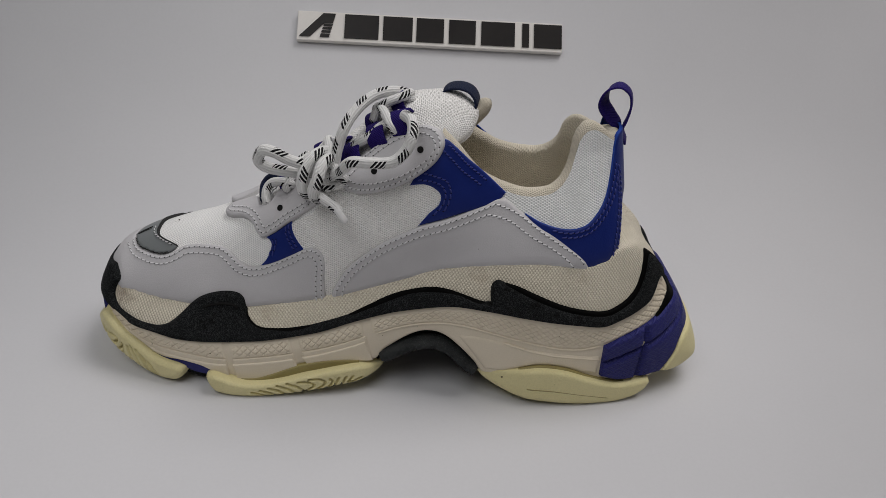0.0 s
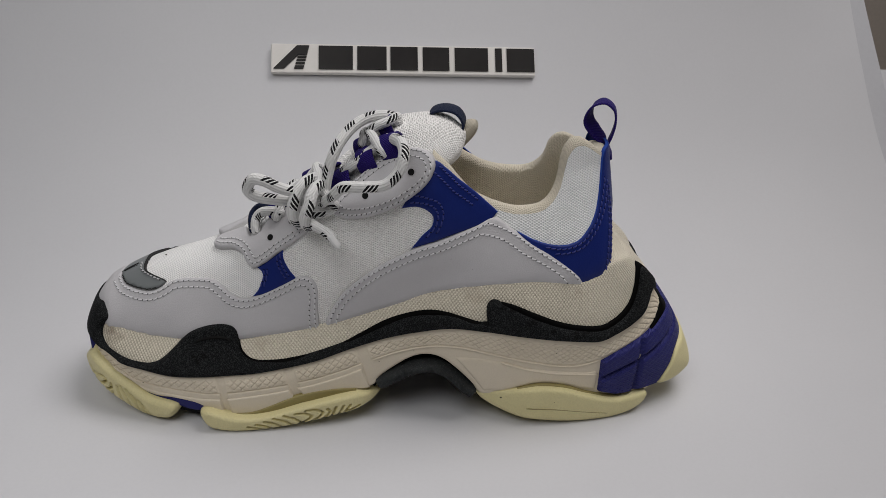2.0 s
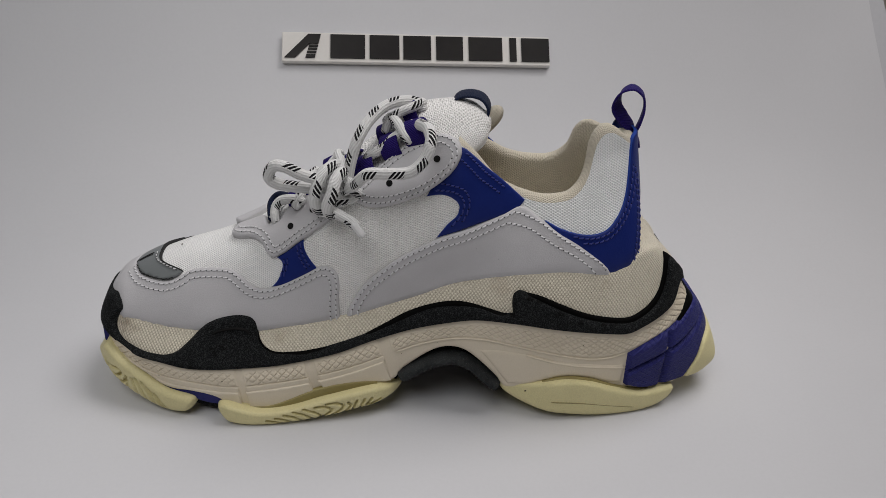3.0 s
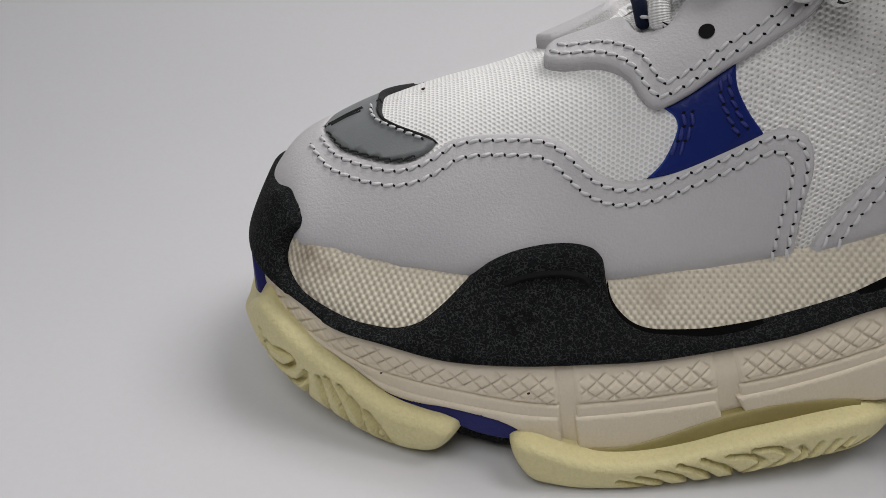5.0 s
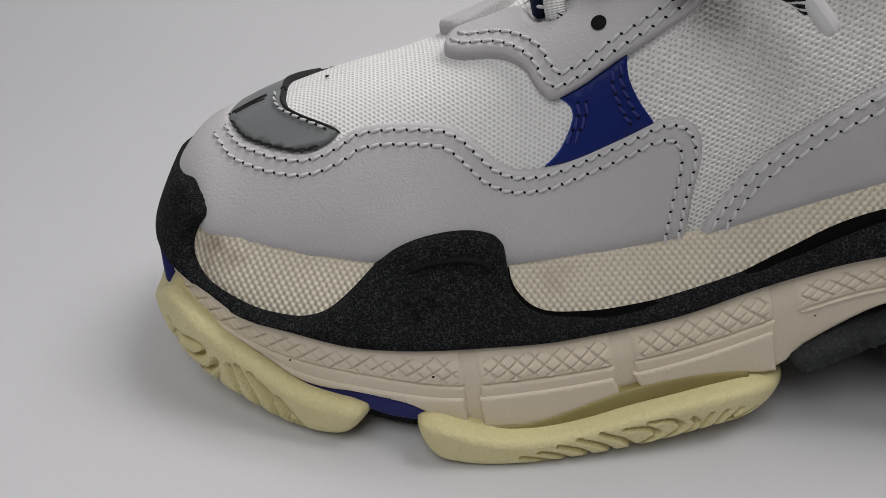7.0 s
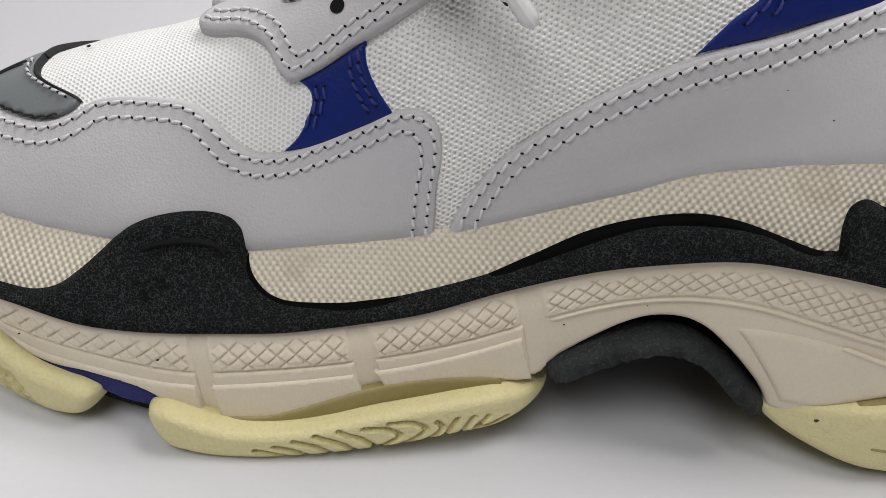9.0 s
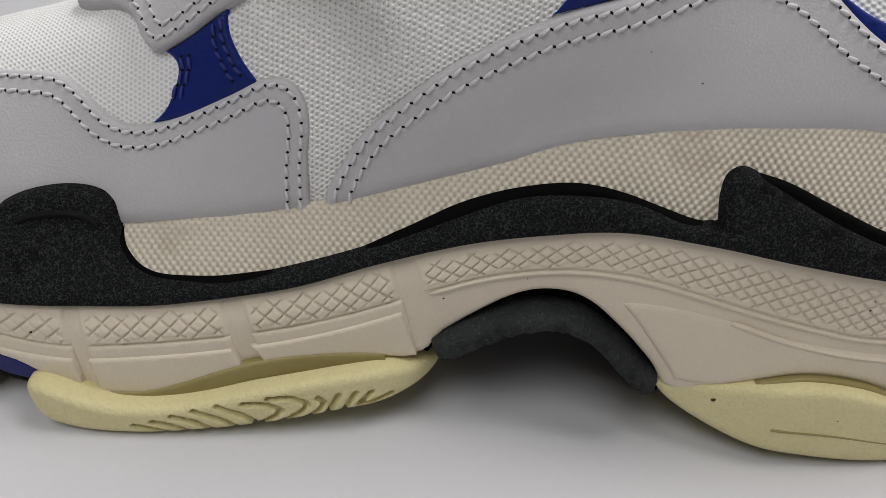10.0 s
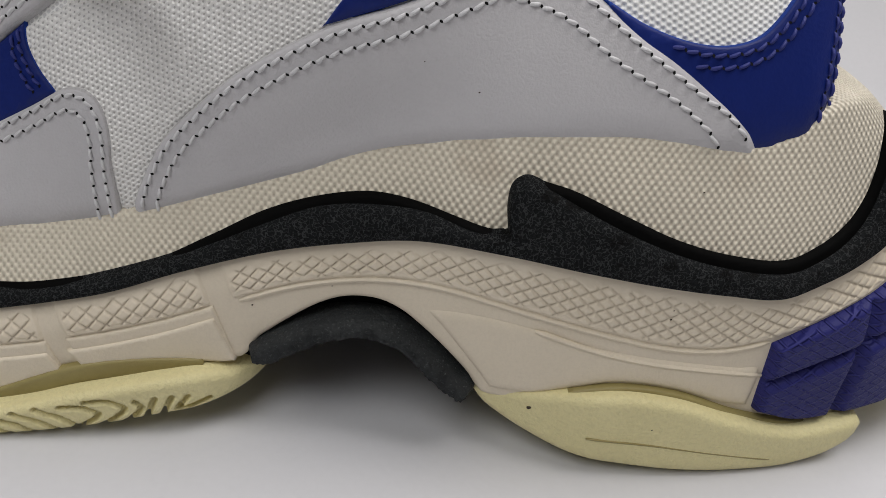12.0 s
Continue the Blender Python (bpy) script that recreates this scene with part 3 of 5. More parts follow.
def tube(name, pts, radius, mat, parent, label="", sides=12, step=0.0012, flat=1.0, caps=True):
    """A cord through points in metres, with metric coordinates along it."""
    p = np.array(pts, float)
    seg = np.linalg.norm(np.diff(p, axis=0), axis=1)
    d = np.concatenate([[0], np.cumsum(np.sqrt(seg))])
    m = max(4, int(seg.sum() / step))
    s = np.linspace(0, d[-1], m)
    out = np.zeros((m, 3))
    tang = np.gradient(p, d, axis=0)
    i = np.clip(np.searchsorted(d, s) - 1, 0, len(d) - 2)
    h = (d[i + 1] - d[i])[:, None]
    t = (s[:, None] - d[i][:, None]) / h
    out = (p[i] * (1 + 2 * t) * (1 - t) ** 2 + tang[i] * h * t * (1 - t) ** 2 + p[i + 1] * t * t * (3 - 2 * t) + tang[i + 1] * h * t * t * (t - 1))
    t = np.gradient(out, axis=0)
    t /= np.linalg.norm(t, axis=1, keepdims=True) + 1e-12
    up = np.cross(t[0], (0.3, 0.2, 0.9))
    verts, uv, faces = [], [], []
    run = np.concatenate([[0], np.cumsum(np.linalg.norm(np.diff(out, axis=0), axis=1))])
    for j in range(m):
        up = up - t[j] * (up @ t[j])
        up /= np.linalg.norm(up) + 1e-12
        side = np.cross(t[j], up)
        for k in range(sides + 1):
            a = 2 * math.pi * k / sides
            r = radius(j / (m - 1)) if callable(radius) else radius * (0.55 if caps and j in (0, m - 1) else 1.0)
            verts.append(out[j] + (up * math.cos(a) + side * math.sin(a) * flat) * r)
            uv.append((run[j], k / sides))
    w = sides + 1
    for j in range(m - 1):
        for k in range(sides):
            faces.append((j * w + k, j * w + k + 1, (j + 1) * w + k + 1, (j + 1) * w + k))
    if caps:
        faces.append(tuple(reversed(range(sides))))
        faces.append(tuple((m - 1) * w + k for k in range(sides)))
    return mesh_object(name, verts, faces, mat, parent, label, uv)


def ribbon(name, pts, across, width, thick, mat, parent, label=""):
    """A strap: a path, the direction of its width at each point, its width and thickness."""
    p = np.array(pts, float)
    c = np.array(across, float)
    d = np.concatenate([[0], np.cumsum(np.linalg.norm(np.diff(p, axis=0), axis=1))])
    m = max(8, int(d[-1] / 0.0012))
    s = np.linspace(0, d[-1], m)
    i = np.clip(np.searchsorted(d, s) - 1, 0, len(d) - 2)
    tang = np.gradient(p, d, axis=0)
    h = (d[i + 1] - d[i])[:, None]
    t = (s[:, None] - d[i][:, None]) / h
    path = (p[i] * (1 + 2 * t) * (1 - t) ** 2 + tang[i] * h * t * (1 - t) ** 2 + p[i + 1] * t * t * (3 - 2 * t) + tang[i + 1] * h * t * t * (t - 1))
    wide = np.stack([np.interp(s, d, c[:, k]) for k in range(3)], 1)
    along = np.gradient(path, axis=0)
    along /= np.linalg.norm(along, axis=1, keepdims=True)
    wide -= along * (wide * along).sum(1, keepdims=True)
    wide /= np.linalg.norm(wide, axis=1, keepdims=True)
    face = np.cross(along, wide)
    shape = [(-0.5, -0.5), (-0.46, -0.9), (0, -1.0), (0.46, -0.9), (0.5, -0.5), (0.5, 0.5), (0.46, 0.9), (0, 1.0), (-0.46, 0.9), (-0.5, 0.5)]
    verts, uv, faces = [], [], []
    for j in range(m):
        for a, b in shape:
            verts.append(path[j] + wide[j] * a * width + face[j] * b * thick / 2)
            uv.append((s[j], a * width))
    k = len(shape)
    for j in range(m - 1):
        for i in range(k):
            faces.append((j * k + i, j * k + (i + 1) % k, (j + 1) * k + (i + 1) % k, (j + 1) * k + i))
    faces.append(tuple(reversed(range(k))))
    faces.append(tuple((m - 1) * k + i for i in range(k)))
    return mesh_object(name, verts, faces, mat, parent, label, uv)


def sole_slab(name, a0, a1, low, high, off, mat, parent, label="", edge=0.003, top_edge=None, end=0.0, rows=14, step=0.0015, belly=0.0, relief=None, tuck=(0.6, 0.6)):
    """A slab of the sole: its wall follows the outline from a0 to a1 between two height curves, and it reaches across to the far wall."""
    n = max(8, int((a1 - a0) / step))
    a = np.linspace(a0, a1, n)
    zl, zh = low(a * 1000) / 1000, high(a * 1000) / 1000
    top_edge = edge if top_edge is None else (top_edge(a * 1000) / 1000)[:, None] if callable(top_edge) else top_edge
    w = 0.5 - 0.5 * np.cos(np.linspace(0, np.pi, rows))
    off = (off(a * 1000) / 1000)[:, None] if callable(off) else off
    ends = end if isinstance(end, tuple) else (end, end)
    sides = [np.sqrt(np.clip(1 - (1 - np.clip(g / e, 0.02, 1)) ** 2, 0, 1)) if e else np.ones(n) for g, e in ((a - a0, ends[0]), (a1 - a, ends[1]))]
    k = sides[0] * sides[1]
    mid = (zl + zh) / 2
    zl, zh = mid + (zl - mid) * k, mid + (zh - mid) * k
    z = zl[:, None] + (zh - zl)[:, None] * w[None]
    d0, d1 = (z - zl[:, None]), (zh[:, None] - z)
    o = off + belly * np.sin(np.pi * w)[None] - edge * (1 - np.sqrt(1 - (1 - np.clip(d0 / edge, 0, 1)) ** 2)) - top_edge * (1 - np.sqrt(1 - (1 - np.clip(d1 / top_edge, 0, 1)) ** 2))
    o = o - ((1 - sides[0]) * ends[0] * tuck[0] + (1 - sides[1]) * ends[1] * tuck[1])[:, None]
    if relief:
        o = o + relief(a[:, None] + np.zeros_like(z), z)
    near = wall(a[:, None] + np.zeros_like(z), z, o)
    far = near * np.array([1, -1, 1])
    ring = np.concatenate([near, far[:, ::-1]], 1)
    m = ring.shape[1]
    verts = ring.reshape(-1, 3)
    au = np.repeat(a[:, None], m, 1)
    up = np.linalg.norm(np.diff(near, axis=1), axis=-1)
    zv = z[:, :1] + np.concatenate([np.zeros((n, 1)), np.cumsum(up, axis=1)], 1)
    over = 2 * zv[:, -1:] - 2 * near[:, -1:, 1] - zv
    uv = np.stack([au, np.concatenate([zv, over[:, ::-1]], 1)], -1).reshape(-1, 2)
    faces = []
    for j in range(n - 1):
        for i in range(m):
            i2 = (i + 1) % m
            faces.append((j * m + i, (j + 1) * m + i, (j + 1) * m + i2, j * m + i2))
    faces.append(tuple(range(m)))
    faces.append(tuple((n - 1) * m + i for i in reversed(range(m))))
    ob = mesh_object(name, verts, faces, mat, parent, label, uv)
    return ob


def rib(name, a0, a1, height, off, radius, mat, parent, label=""):
    """A thin moulded line along the sole's wall."""
    a = np.linspace(a0, a1, max(4, int((a1 - a0) / 0.003)))
    return tube(name, wall(a, height(a * 1000) / 1000, off), radius, mat, parent, label, sides=8, step=0.002)


# ---- the setting ----
SWEEP_START, SWEEP_RADIUS = 0.036, 0.28


def sweep_point(run, lift=0.0):
    """Along the paper from its front: flat, then the bend, then upright. Lift is measured square to it."""
    if run < SWEEP_START:
        return run, lift
    bend = SWEEP_RADIUS * math.pi / 2
    if run < SWEEP_START + bend:
        t = (run - SWEEP_START) / SWEEP_RADIUS
        r = SWEEP_RADIUS - lift
        return SWEEP_START + r * math.sin(t), SWEEP_RADIUS - r * math.cos(t)
    return SWEEP_START + SWEEP_RADIUS - lift, SWEEP_RADIUS + run - SWEEP_START - bend


def sheet(name, x0, x1, front, back, lift, thick, mat, label, category):
    runs = [front] + list(np.linspace(0.0, SWEEP_START + SWEEP_RADIUS * 1.6, 60)) + [back]
    verts, faces, uv = [], [], []
    for r in runs:
        for l in (lift, lift - thick):
            y, z = sweep_point(r, l)
            for x in (x0, float(x1(r))):
                verts.append((x, y, z))
                uv.append((x, r))
    for j in range(len(runs) - 1):
        k = 4 * j
        faces += [(k, k + 1, k + 5, k + 4), (k + 3, k + 2, k + 6, k + 7), (k + 2, k, k + 4, k + 6), (k + 1, k + 3, k + 7, k + 5)]
    faces += [(0, 2, 3, 1), (4 * len(runs) - 4, 4 * len(runs) - 3, 4 * len(runs) - 1, 4 * len(runs) - 2)]
    ob = mesh_object(name, verts, faces, mat, uv=uv)
    return tagged(ob, label, category, kind="structure")


def slab(name, lo, hi, mat, label, category, bevel=0.004):
    bm = bmesh.new()
    bmesh.ops.create_cube(bm, size=1.0)
    for v in bm.verts:
        v.co = Vector([lo[i] + (v.co[i] + 0.5) * (hi[i] - lo[i]) for i in range(3)])
    if bevel:
        bmesh.ops.bevel(bm, geom=bm.edges[:], offset=bevel, segments=2, profile=0.5, affect="EDGES")
    me = bpy.data.meshes.new(name)
    bm.to_mesh(me)
    bm.free()
    me.materials.append(mat)
    return tagged(new(name, me), label, category, kind="structure")


sheet("backdrop", -0.62, curve1([(-0.7, 0.3945), (0.2, 0.3945), (0.271, 0.3945), (0.29, 0.3936), (0.31, 0.3916), (0.33, 0.3889), (0.35, 0.3856), (0.45, 0.366), (1.0, 0.33)]), -0.62, 0.95, 0.0, 0.0006, PAPER, "white paper sweep curving up behind the shoe", "backdrop")
sheet("backing_board", -0.66, curve1([(-0.7, 0.412), (0.2, 0.412), (0.283, 0.4130), (0.31, 0.4094), (0.33, 0.4056), (0.35, 0.4009), (0.45, 0.381), (1.0, 0.345)]), -0.66, 1.00, -0.004, 0.003, BOARD, "grey board standing behind the white paper", "board")
table = slab("table", (-0.95, -0.75, -0.045), (0.95, 0.72, -0.0085), BOARD, "plain grey table standing under the paper", "table")
for leg_x in (-0.9, 0.85):
    for leg_y in (-0.7, 0.62):
        leg = mesh_object("table_leg", [(leg_x + i * 0.05, leg_y + j * 0.05, z) for z in (-0.75, -0.044) for i, j in ((0, 0), (1, 0), (1, 1), (0, 1))],
                          [(3, 2, 1, 0), (4, 5, 6, 7), (0, 1, 5, 4), (1, 2, 6, 5), (2, 3, 7, 6), (3, 0, 4, 7)], BOARD, table, smooth=False)
# floor, south and west walls are unseen and dark, to hold back bounce light
slab("floor", (-2.2, -2.2, -0.80), (2.2, 2.2, -0.75), LOW_BOUNCE, "unseen room floor, made dark to cut bounce light", "floor", 0)
slab("wall_north", (-2.2, 2.0, -0.75), (2.2, 2.1, 1.75), PLASTER, "beige plastered wall behind the table", "wall", 0)
slab("wall_south", (-2.2, -2.1, -0.75), (2.2, -2.0, 1.75), LOW_BOUNCE, "unseen wall, made dark to cut bounce light", "wall", 0)
slab("wall_east", (2.0, -2.0, -0.75), (2.1, 2.0, 1.75), PLASTER, "beige plastered wall beside the table", "wall", 0)
slab("wall_west", (-2.1, -2.0, -0.75), (-2.0, 2.0, 1.75), LOW_BOUNCE, "unseen wall, made dark to cut bounce light", "wall", 0)
slab("ceiling", (-2.1, -2.1, 1.75), (2.1, 2.1, 1.80), PAPER, "white painted ceiling", "ceiling", 0)


# ---- the sign ----
def sign():
    root = new("sign_plate")
    tagged(root, "white sign plate with bold black raised marks on the paper", "sign")
    bm = bmesh.new()
    bmesh.ops.create_cube(bm, size=1.0)
    for v in bm.verts:
        v.co = Vector((v.co.x * SIGN_W, v.co.y * SIGN_H, v.co.z * SIGN_T + SIGN_T / 2))
    bmesh.ops.bevel(bm, geom=bm.edges[:], offset=0.0006, segments=2, profile=0.5, affect="EDGES")
    me = bpy.data.meshes.new("plate")
    bm.to_mesh(me)
    bm.free()
    me.materials.append(SIGN_WHITE)
    new("plate", me).parent = root
    # emblem: a leaning stroke and an upright stroke with three cuts, plain shapes
    z0, z1 = SIGN_T + 0.0003, SIGN_T + 0.0011
    y0, y1 = -SIGN_CAP / 2 + 0.0006, SIGN_CAP / 2 + 0.0006
    h = y1 - y0

    def block(pts, name="emblem_stroke"):
        verts = [(x, y, z) for z in (z0, z1) for x, y in pts]
        n = len(pts)
        faces = [tuple(reversed(range(n))), tuple(range(n, 2 * n))] + [(i, (i + 1) % n, n + (i + 1) % n, n + i) for i in range(n)]
        mesh_object(name, verts, faces, SIGN_BLACK, root, smooth=False)
    e0, e1, ew = SIGN_EMBLEM
    block([(e0, y0), (e0 + ew * 1.1, y0), (e1 - ew * 1.15, y0 + h * 0.60), (e1 - ew * 0.25, y0 + h * 0.60), (e1, y1), (e1 - ew * 1.3, y1)])
    for k0, k1 in ((0.0, 0.14), (0.20, 0.28), (0.34, 0.42), (0.47, 0.55)):
        xs = lambda k: e1 - ew * 0.62 + ew * 0.5 * k / 0.75
        block([(xs(k0) - ew * 0.95, y0 + h * k0), (xs(k0), y0 + h * k0), (xs(k1), y0 + h * k1), (xs(k1) - ew * 0.95, y0 + h * k1)])
    # the lettering stands as plain bars, each as wide and high as on the plate
    for x0, x1 in SIGN_BARS:
        block([(x0, y0), (x1, y0), (x1, y1), (x0, y1)], "bar")
    y, z = sweep_point(SIGN_RUN, 0.0008)
    slope = math.degrees((SIGN_RUN - SWEEP_START) / SWEEP_RADIUS)
    root.matrix_world = pose(SIGN_X, y, z, slope, 0, SIGN_YAW)
    return root


SIGN_W, SIGN_H, SIGN_T, SIGN_CAP, SIGN_X, SIGN_RUN, SIGN_YAW = 0.207, 0.0238, 0.005, 0.0192, 0.0118, 0.2912, 0.0
SIGN_EMBLEM = (-0.1015, -0.0742, 0.0073)
SIGN_BARS = [(-0.0669, -0.0405), (-0.0371, -0.0142), (-0.0112, 0.0102), (0.0142, 0.0351), (0.0395, 0.0659), (0.0717, 0.0771), (0.0810, 0.1030)]
sign()


# ---- the shoe ----
shoe = tagged(new("sneaker"), "chunky grey, white and blue sneaker on a cream and yellow sole", "shoe")

FOOT = curve1([(0, 45.5), (20, 44.6), (27.4, 44.3), (39.4, 43.4), (47.4, 42.5), (58.5, 41.5), (72, 41.2), (90, 41.4), (104, 42.2), (117, 43.7), (131, 46.0), (148.4, 49.8), (166, 56),
               (183, 62.6), (198, 68.8), (213, 74), (223, 76), (236, 77.4), (252, 78), (270, 77), (279, 77.1), (284, 78.3), (288, 80.2), (292, 82.6), (297, 84.2), (305, 84.6), (325, 84.4), (380, 84)])
BAND_LOW = curve1([(0, 40), (20, 36), (34, 32.5), (42.4, 28.9), (56, 27.3), (69, 26.4), (81, 27.1), (98.8, 28.7), (116.6, 30.1), (141, 34.5),
                   (160, 40.7), (179, 46.6), (193, 49.9), (205, 52.3), (217, 54.0), (228, 53.4), (251, 50.6), (275, 47.4), (286, 46.2),
                   (296, 49), (305, 52.2), (313.8, 56.4), (320, 62.1), (323.2, 65.0), (327, 66.2), (333, 65.5), (345, 62.5), (380, 60)])
MID_LOW = curve1([(0, 26), (12, 28), (20.8, 29.4), (29, 26.9), (38, 23), (47, 19.7), (56.7, 14.6), (74, 14.2), (84, 12.5), (92, 8.6), (97, 7.4), (104, 7.2), (110.5, 7.9), (117, 10.0), (124, 12.8), (130, 15.0),
                  (137, 16.8), (143.5, 17.7), (150.6, 18.0), (158, 17.9), (168, 17.6), (171.6, 19.0), (173.8, 22.9), (177.3, 26.1), (182.7, 30.3), (188, 33.9), (193, 36.2), (198, 37.0), (203, 36.5),
                  (207, 34.8), (212, 31.2), (218.7, 25.2), (223.2, 20.2), (225, 17.2), (229, 15.6), (237, 16.3), (243, 18.8), (249, 20.8), (256, 22), (269, 20.5), (284, 14.5), (300, 10.3), (317, 9.8),
                  (330, 16), (345, 30), (380, 34)])
HATCH_LOW = curve1([(0, 34), (25, 29), (35, 25.2), (50, 21.1), (61, 20.2), (74, 20.0), (94, 19.8), (105, 21.2), (130, 24.4), (155, 30.0),
                    (173, 36.6), (181, 39.5), (193, 42.5), (206, 44.2), (218, 44.2), (230, 42.1), (242, 39.5), (254, 37), (266, 34.9),
                    (278, 34.7), (290, 37.6), (296, 39.9), (310, 45.0), (320, 49.6), (330, 55), (346, 56), (380, 56)])


# soft mesh rand between sole and upper
sole_slab("rand", 0.0, ARC, lambda a: BAND_LOW(a) - 4, lambda a: FOOT(a) + 0.8, 0.0, RAND_NET, shoe, "cream mesh rand, a little dirty at the toe",
          edge=0.001, top_edge=0.0014, rows=34, belly=0.0006)

# cream midsole with its hatched band
midsole = sole_slab("midsole", 0.0, ARC, MID_LOW, lambda a: BAND_LOW(a) + np.interp(a, (35, 60), (0.4, 3)), 0.0010, CREAM, shoe, "cream moulded rubber midsole with an arched waist",
                    edge=0.0012, rows=18)


def hatch_band(a0, a1, slant=0.0, high=0.0036, margin=0.0011):
    """A strip of the midsole wall with crossing engraved lines that fade out at its edges."""
    na, nw = int((a1 - a0) / 0.00026), 44
    w = np.linspace(0, 1, nw)
    ends = np.linspace(0, 1, na)
    A = a0 + (a1 - a0) * ends[:, None] + slant * (1 - w)[None]
    zl, zh = (HATCH_LOW(A * 1000) - 0.6) / 1000, (BAND_LOW(A * 1000) + 0.3) / 1000
    z = zl + (zh - zl) * w[None]
    tall = z - zl
    span = 0.0039 if a0 > 0.165 else 0.0040
    p, q = A / span + tall / high, A / span - tall / high
    near = np.minimum(np.abs(p - np.round(p)), np.abs(q - np.round(q))) * span
    fade = 0.0006 * np.sin(A * 900 + 5 * w[None])
    field = np.clip((tall - 0.25 * margin - 0.0003 + fade) / 0.0005, 0, 1) * np.clip((zh - margin - z + fade) / 0.0006, 0, 1)
    field = field * np.clip((ends * (a1 - a0) - 0.0012) / 0.0005, 0, 1)[:, None] * np.clip(((1 - ends) * (a1 - a0) - 0.0012) / 0.0005, 0, 1)[:, None]
    cut = np.exp(-(near / 0.00034) ** 2) * field
    pillow = 0.00022 * np.clip(near / 0.0009, 0, 1) * field
    rise = np.clip(ends * (a1 - a0) / 0.0008, 0, 1)[:, None] * np.clip((1 - ends) * (a1 - a0) / 0.0008, 0, 1)[:, None] * np.clip(tall / 0.0006, 0, 1)
    off = 0.0009 + 0.0006 * rise + pillow - 0.00042 * cut
    v = wall(A, z, off).reshape(-1, 3)
    faces = [(j * nw + i, (j + 1) * nw + i, (j + 1) * nw + i + 1, j * nw + i + 1) for j in range(na - 1) for i in range(nw - 1)]
    return mesh_object("hatched_band", v, faces, HATCHED, midsole, "finely cross-hatched band", np.stack([cut, z], -1).reshape(-1, 2))


SEGMENTS = ((25.0, 29.0, 95.0, 96.8), (98.0, 99.8, 128.5, 131.0), (132.6, 135.4, 165.3, 169.5))
for a0, a1, slant in ((0.0232, 0.0934, 0.0018), (0.0964, 0.1268, 0.0018), (0.1305, 0.1625, 0.0025), (0.1670, 0.3600, 0.0025)):
    hatch_band(a0, a1, slant, *((0.0029, 0.0024) if a0 > 0.165 else (0.0036, 0.0018)))


def step(seg, drop, thick, label):
    """One of the moulded steps under the hatched band, cut off at the slanting gaps."""
    t0, b0, t1, b1 = seg
    k = np.linspace(0, 1, 11)
    top = [(x, max(float(HATCH_LOW(x)) - drop, float(MID_LOW(x)) + 1.6)) for x in t0 + (t1 - t0) * k]
    low = [(x, float(MID_LOW(x)) + 0.3) for x in b1 + (b0 - b1) * k]
    line = [(*top[0], 1)] + top[1:-1] + [(*top[-1], 1), (*low[0], 1)] + low[1:-1] + [(*low[-1], 1)]
    return panel("ledge", wall, line, thick, CREAM, midsole, label, rim=0.0005, grid=0.0008)


for seg in SEGMENTS:
    step(seg, 0.7, 0.0017, "upper moulded step")
    step(seg, 3.6, 0.0024, "lower moulded step")
rib("moulded_line", 0.1710, 0.2870, lambda a: HATCH_LOW(a) - 1.6, 0.0009, 0.0007, CREAM, midsole)
RIDGE = curve1([(212, 37.1), (218.7, 38.0), (224.5, 38.0), (236.5, 36.3), (249, 33.2), (261.4, 31.3), (274.3, 29.7), (288, 27.8)])
bead = np.linspace(214, 287, 14)
panel("moulded_field", wall, [(212.4, 36.6), *[(k, float(RIDGE(k))) for k in bead], (287, 16.5, 1), (280, 17.6), (268, 21.8), (256, 23.2), (246, 20.6), (237, 18.0), (227.4, 18.0, 1), (224.8, 21.7), (219.8, 28.1), (216.0, 32.6)], 0.0017, CREAM, midsole, "smooth raised field of the midsole", rim=0.0018, grid=0.0012)
rib("moulded_line", 0.2360, 0.2875, lambda a: RIDGE(a) - np.interp(a, (236, 262), (0.8, 1.9)), 0.0013, 0.0007, CREAM, midsole)

# black rubber band with the toe bumper, the horn and the wedge
BAND_TOP = [(-34, 35), (-28, 44), (-26, 49), (-10, 52), (0, 52.4), (12, 53), (19, 53.8), (23.4, 52.7), (27.5, 50.9), (29.4, 48.8), (29.5, 47.7), (28.4, 46.2), (27, 44.6), (26.8, 42.5), (28, 39.5), (30.9, 36.7),
            (35, 34.1), (40.9, 32.1), (46.4, 30.8), (51.7, 30.4), (56.9, 30.6), (61.9, 32.3), (65.8, 35.5), (69.2, 39), (72.5, 42.6), (75.6, 45.6), (80.4, 48.1), (87.3, 50), (94.4, 50.7),
            (100.0, 50), (102.8, 48), (103.7, 45.6), (104.3, 43), (105.2, 40.2), (106.6, 38.3), (109.2, 36.4), (113, 35.2), (120, 35), (128, 35.4), (138, 37.7), (153.8, 42.6), (165.3, 47.4), (177, 52.9),
            (188, 57.7), (199, 59.9), (211, 60.4), (222, 58.1), (227.4, 58.8, 1)]
BAND_BACK = [(226.7, 64), (227.4, 68.2), (230.4, 70), (235.3, 68.3), (249.3, 61.9), (261.6, 57.2), (273.8, 54), (287.3, 52.4), (295.7, 55.1),
             (302.4, 59.1), (307, 64.1), (310, 69.1), (313.2, 75.4), (317, 78.9), (322, 79.3), (327, 77), (334, 72.5), (346, 68.5), (376, 66.5), (400, 67), (420, 68), (440, 64), (452, 60, 1)]
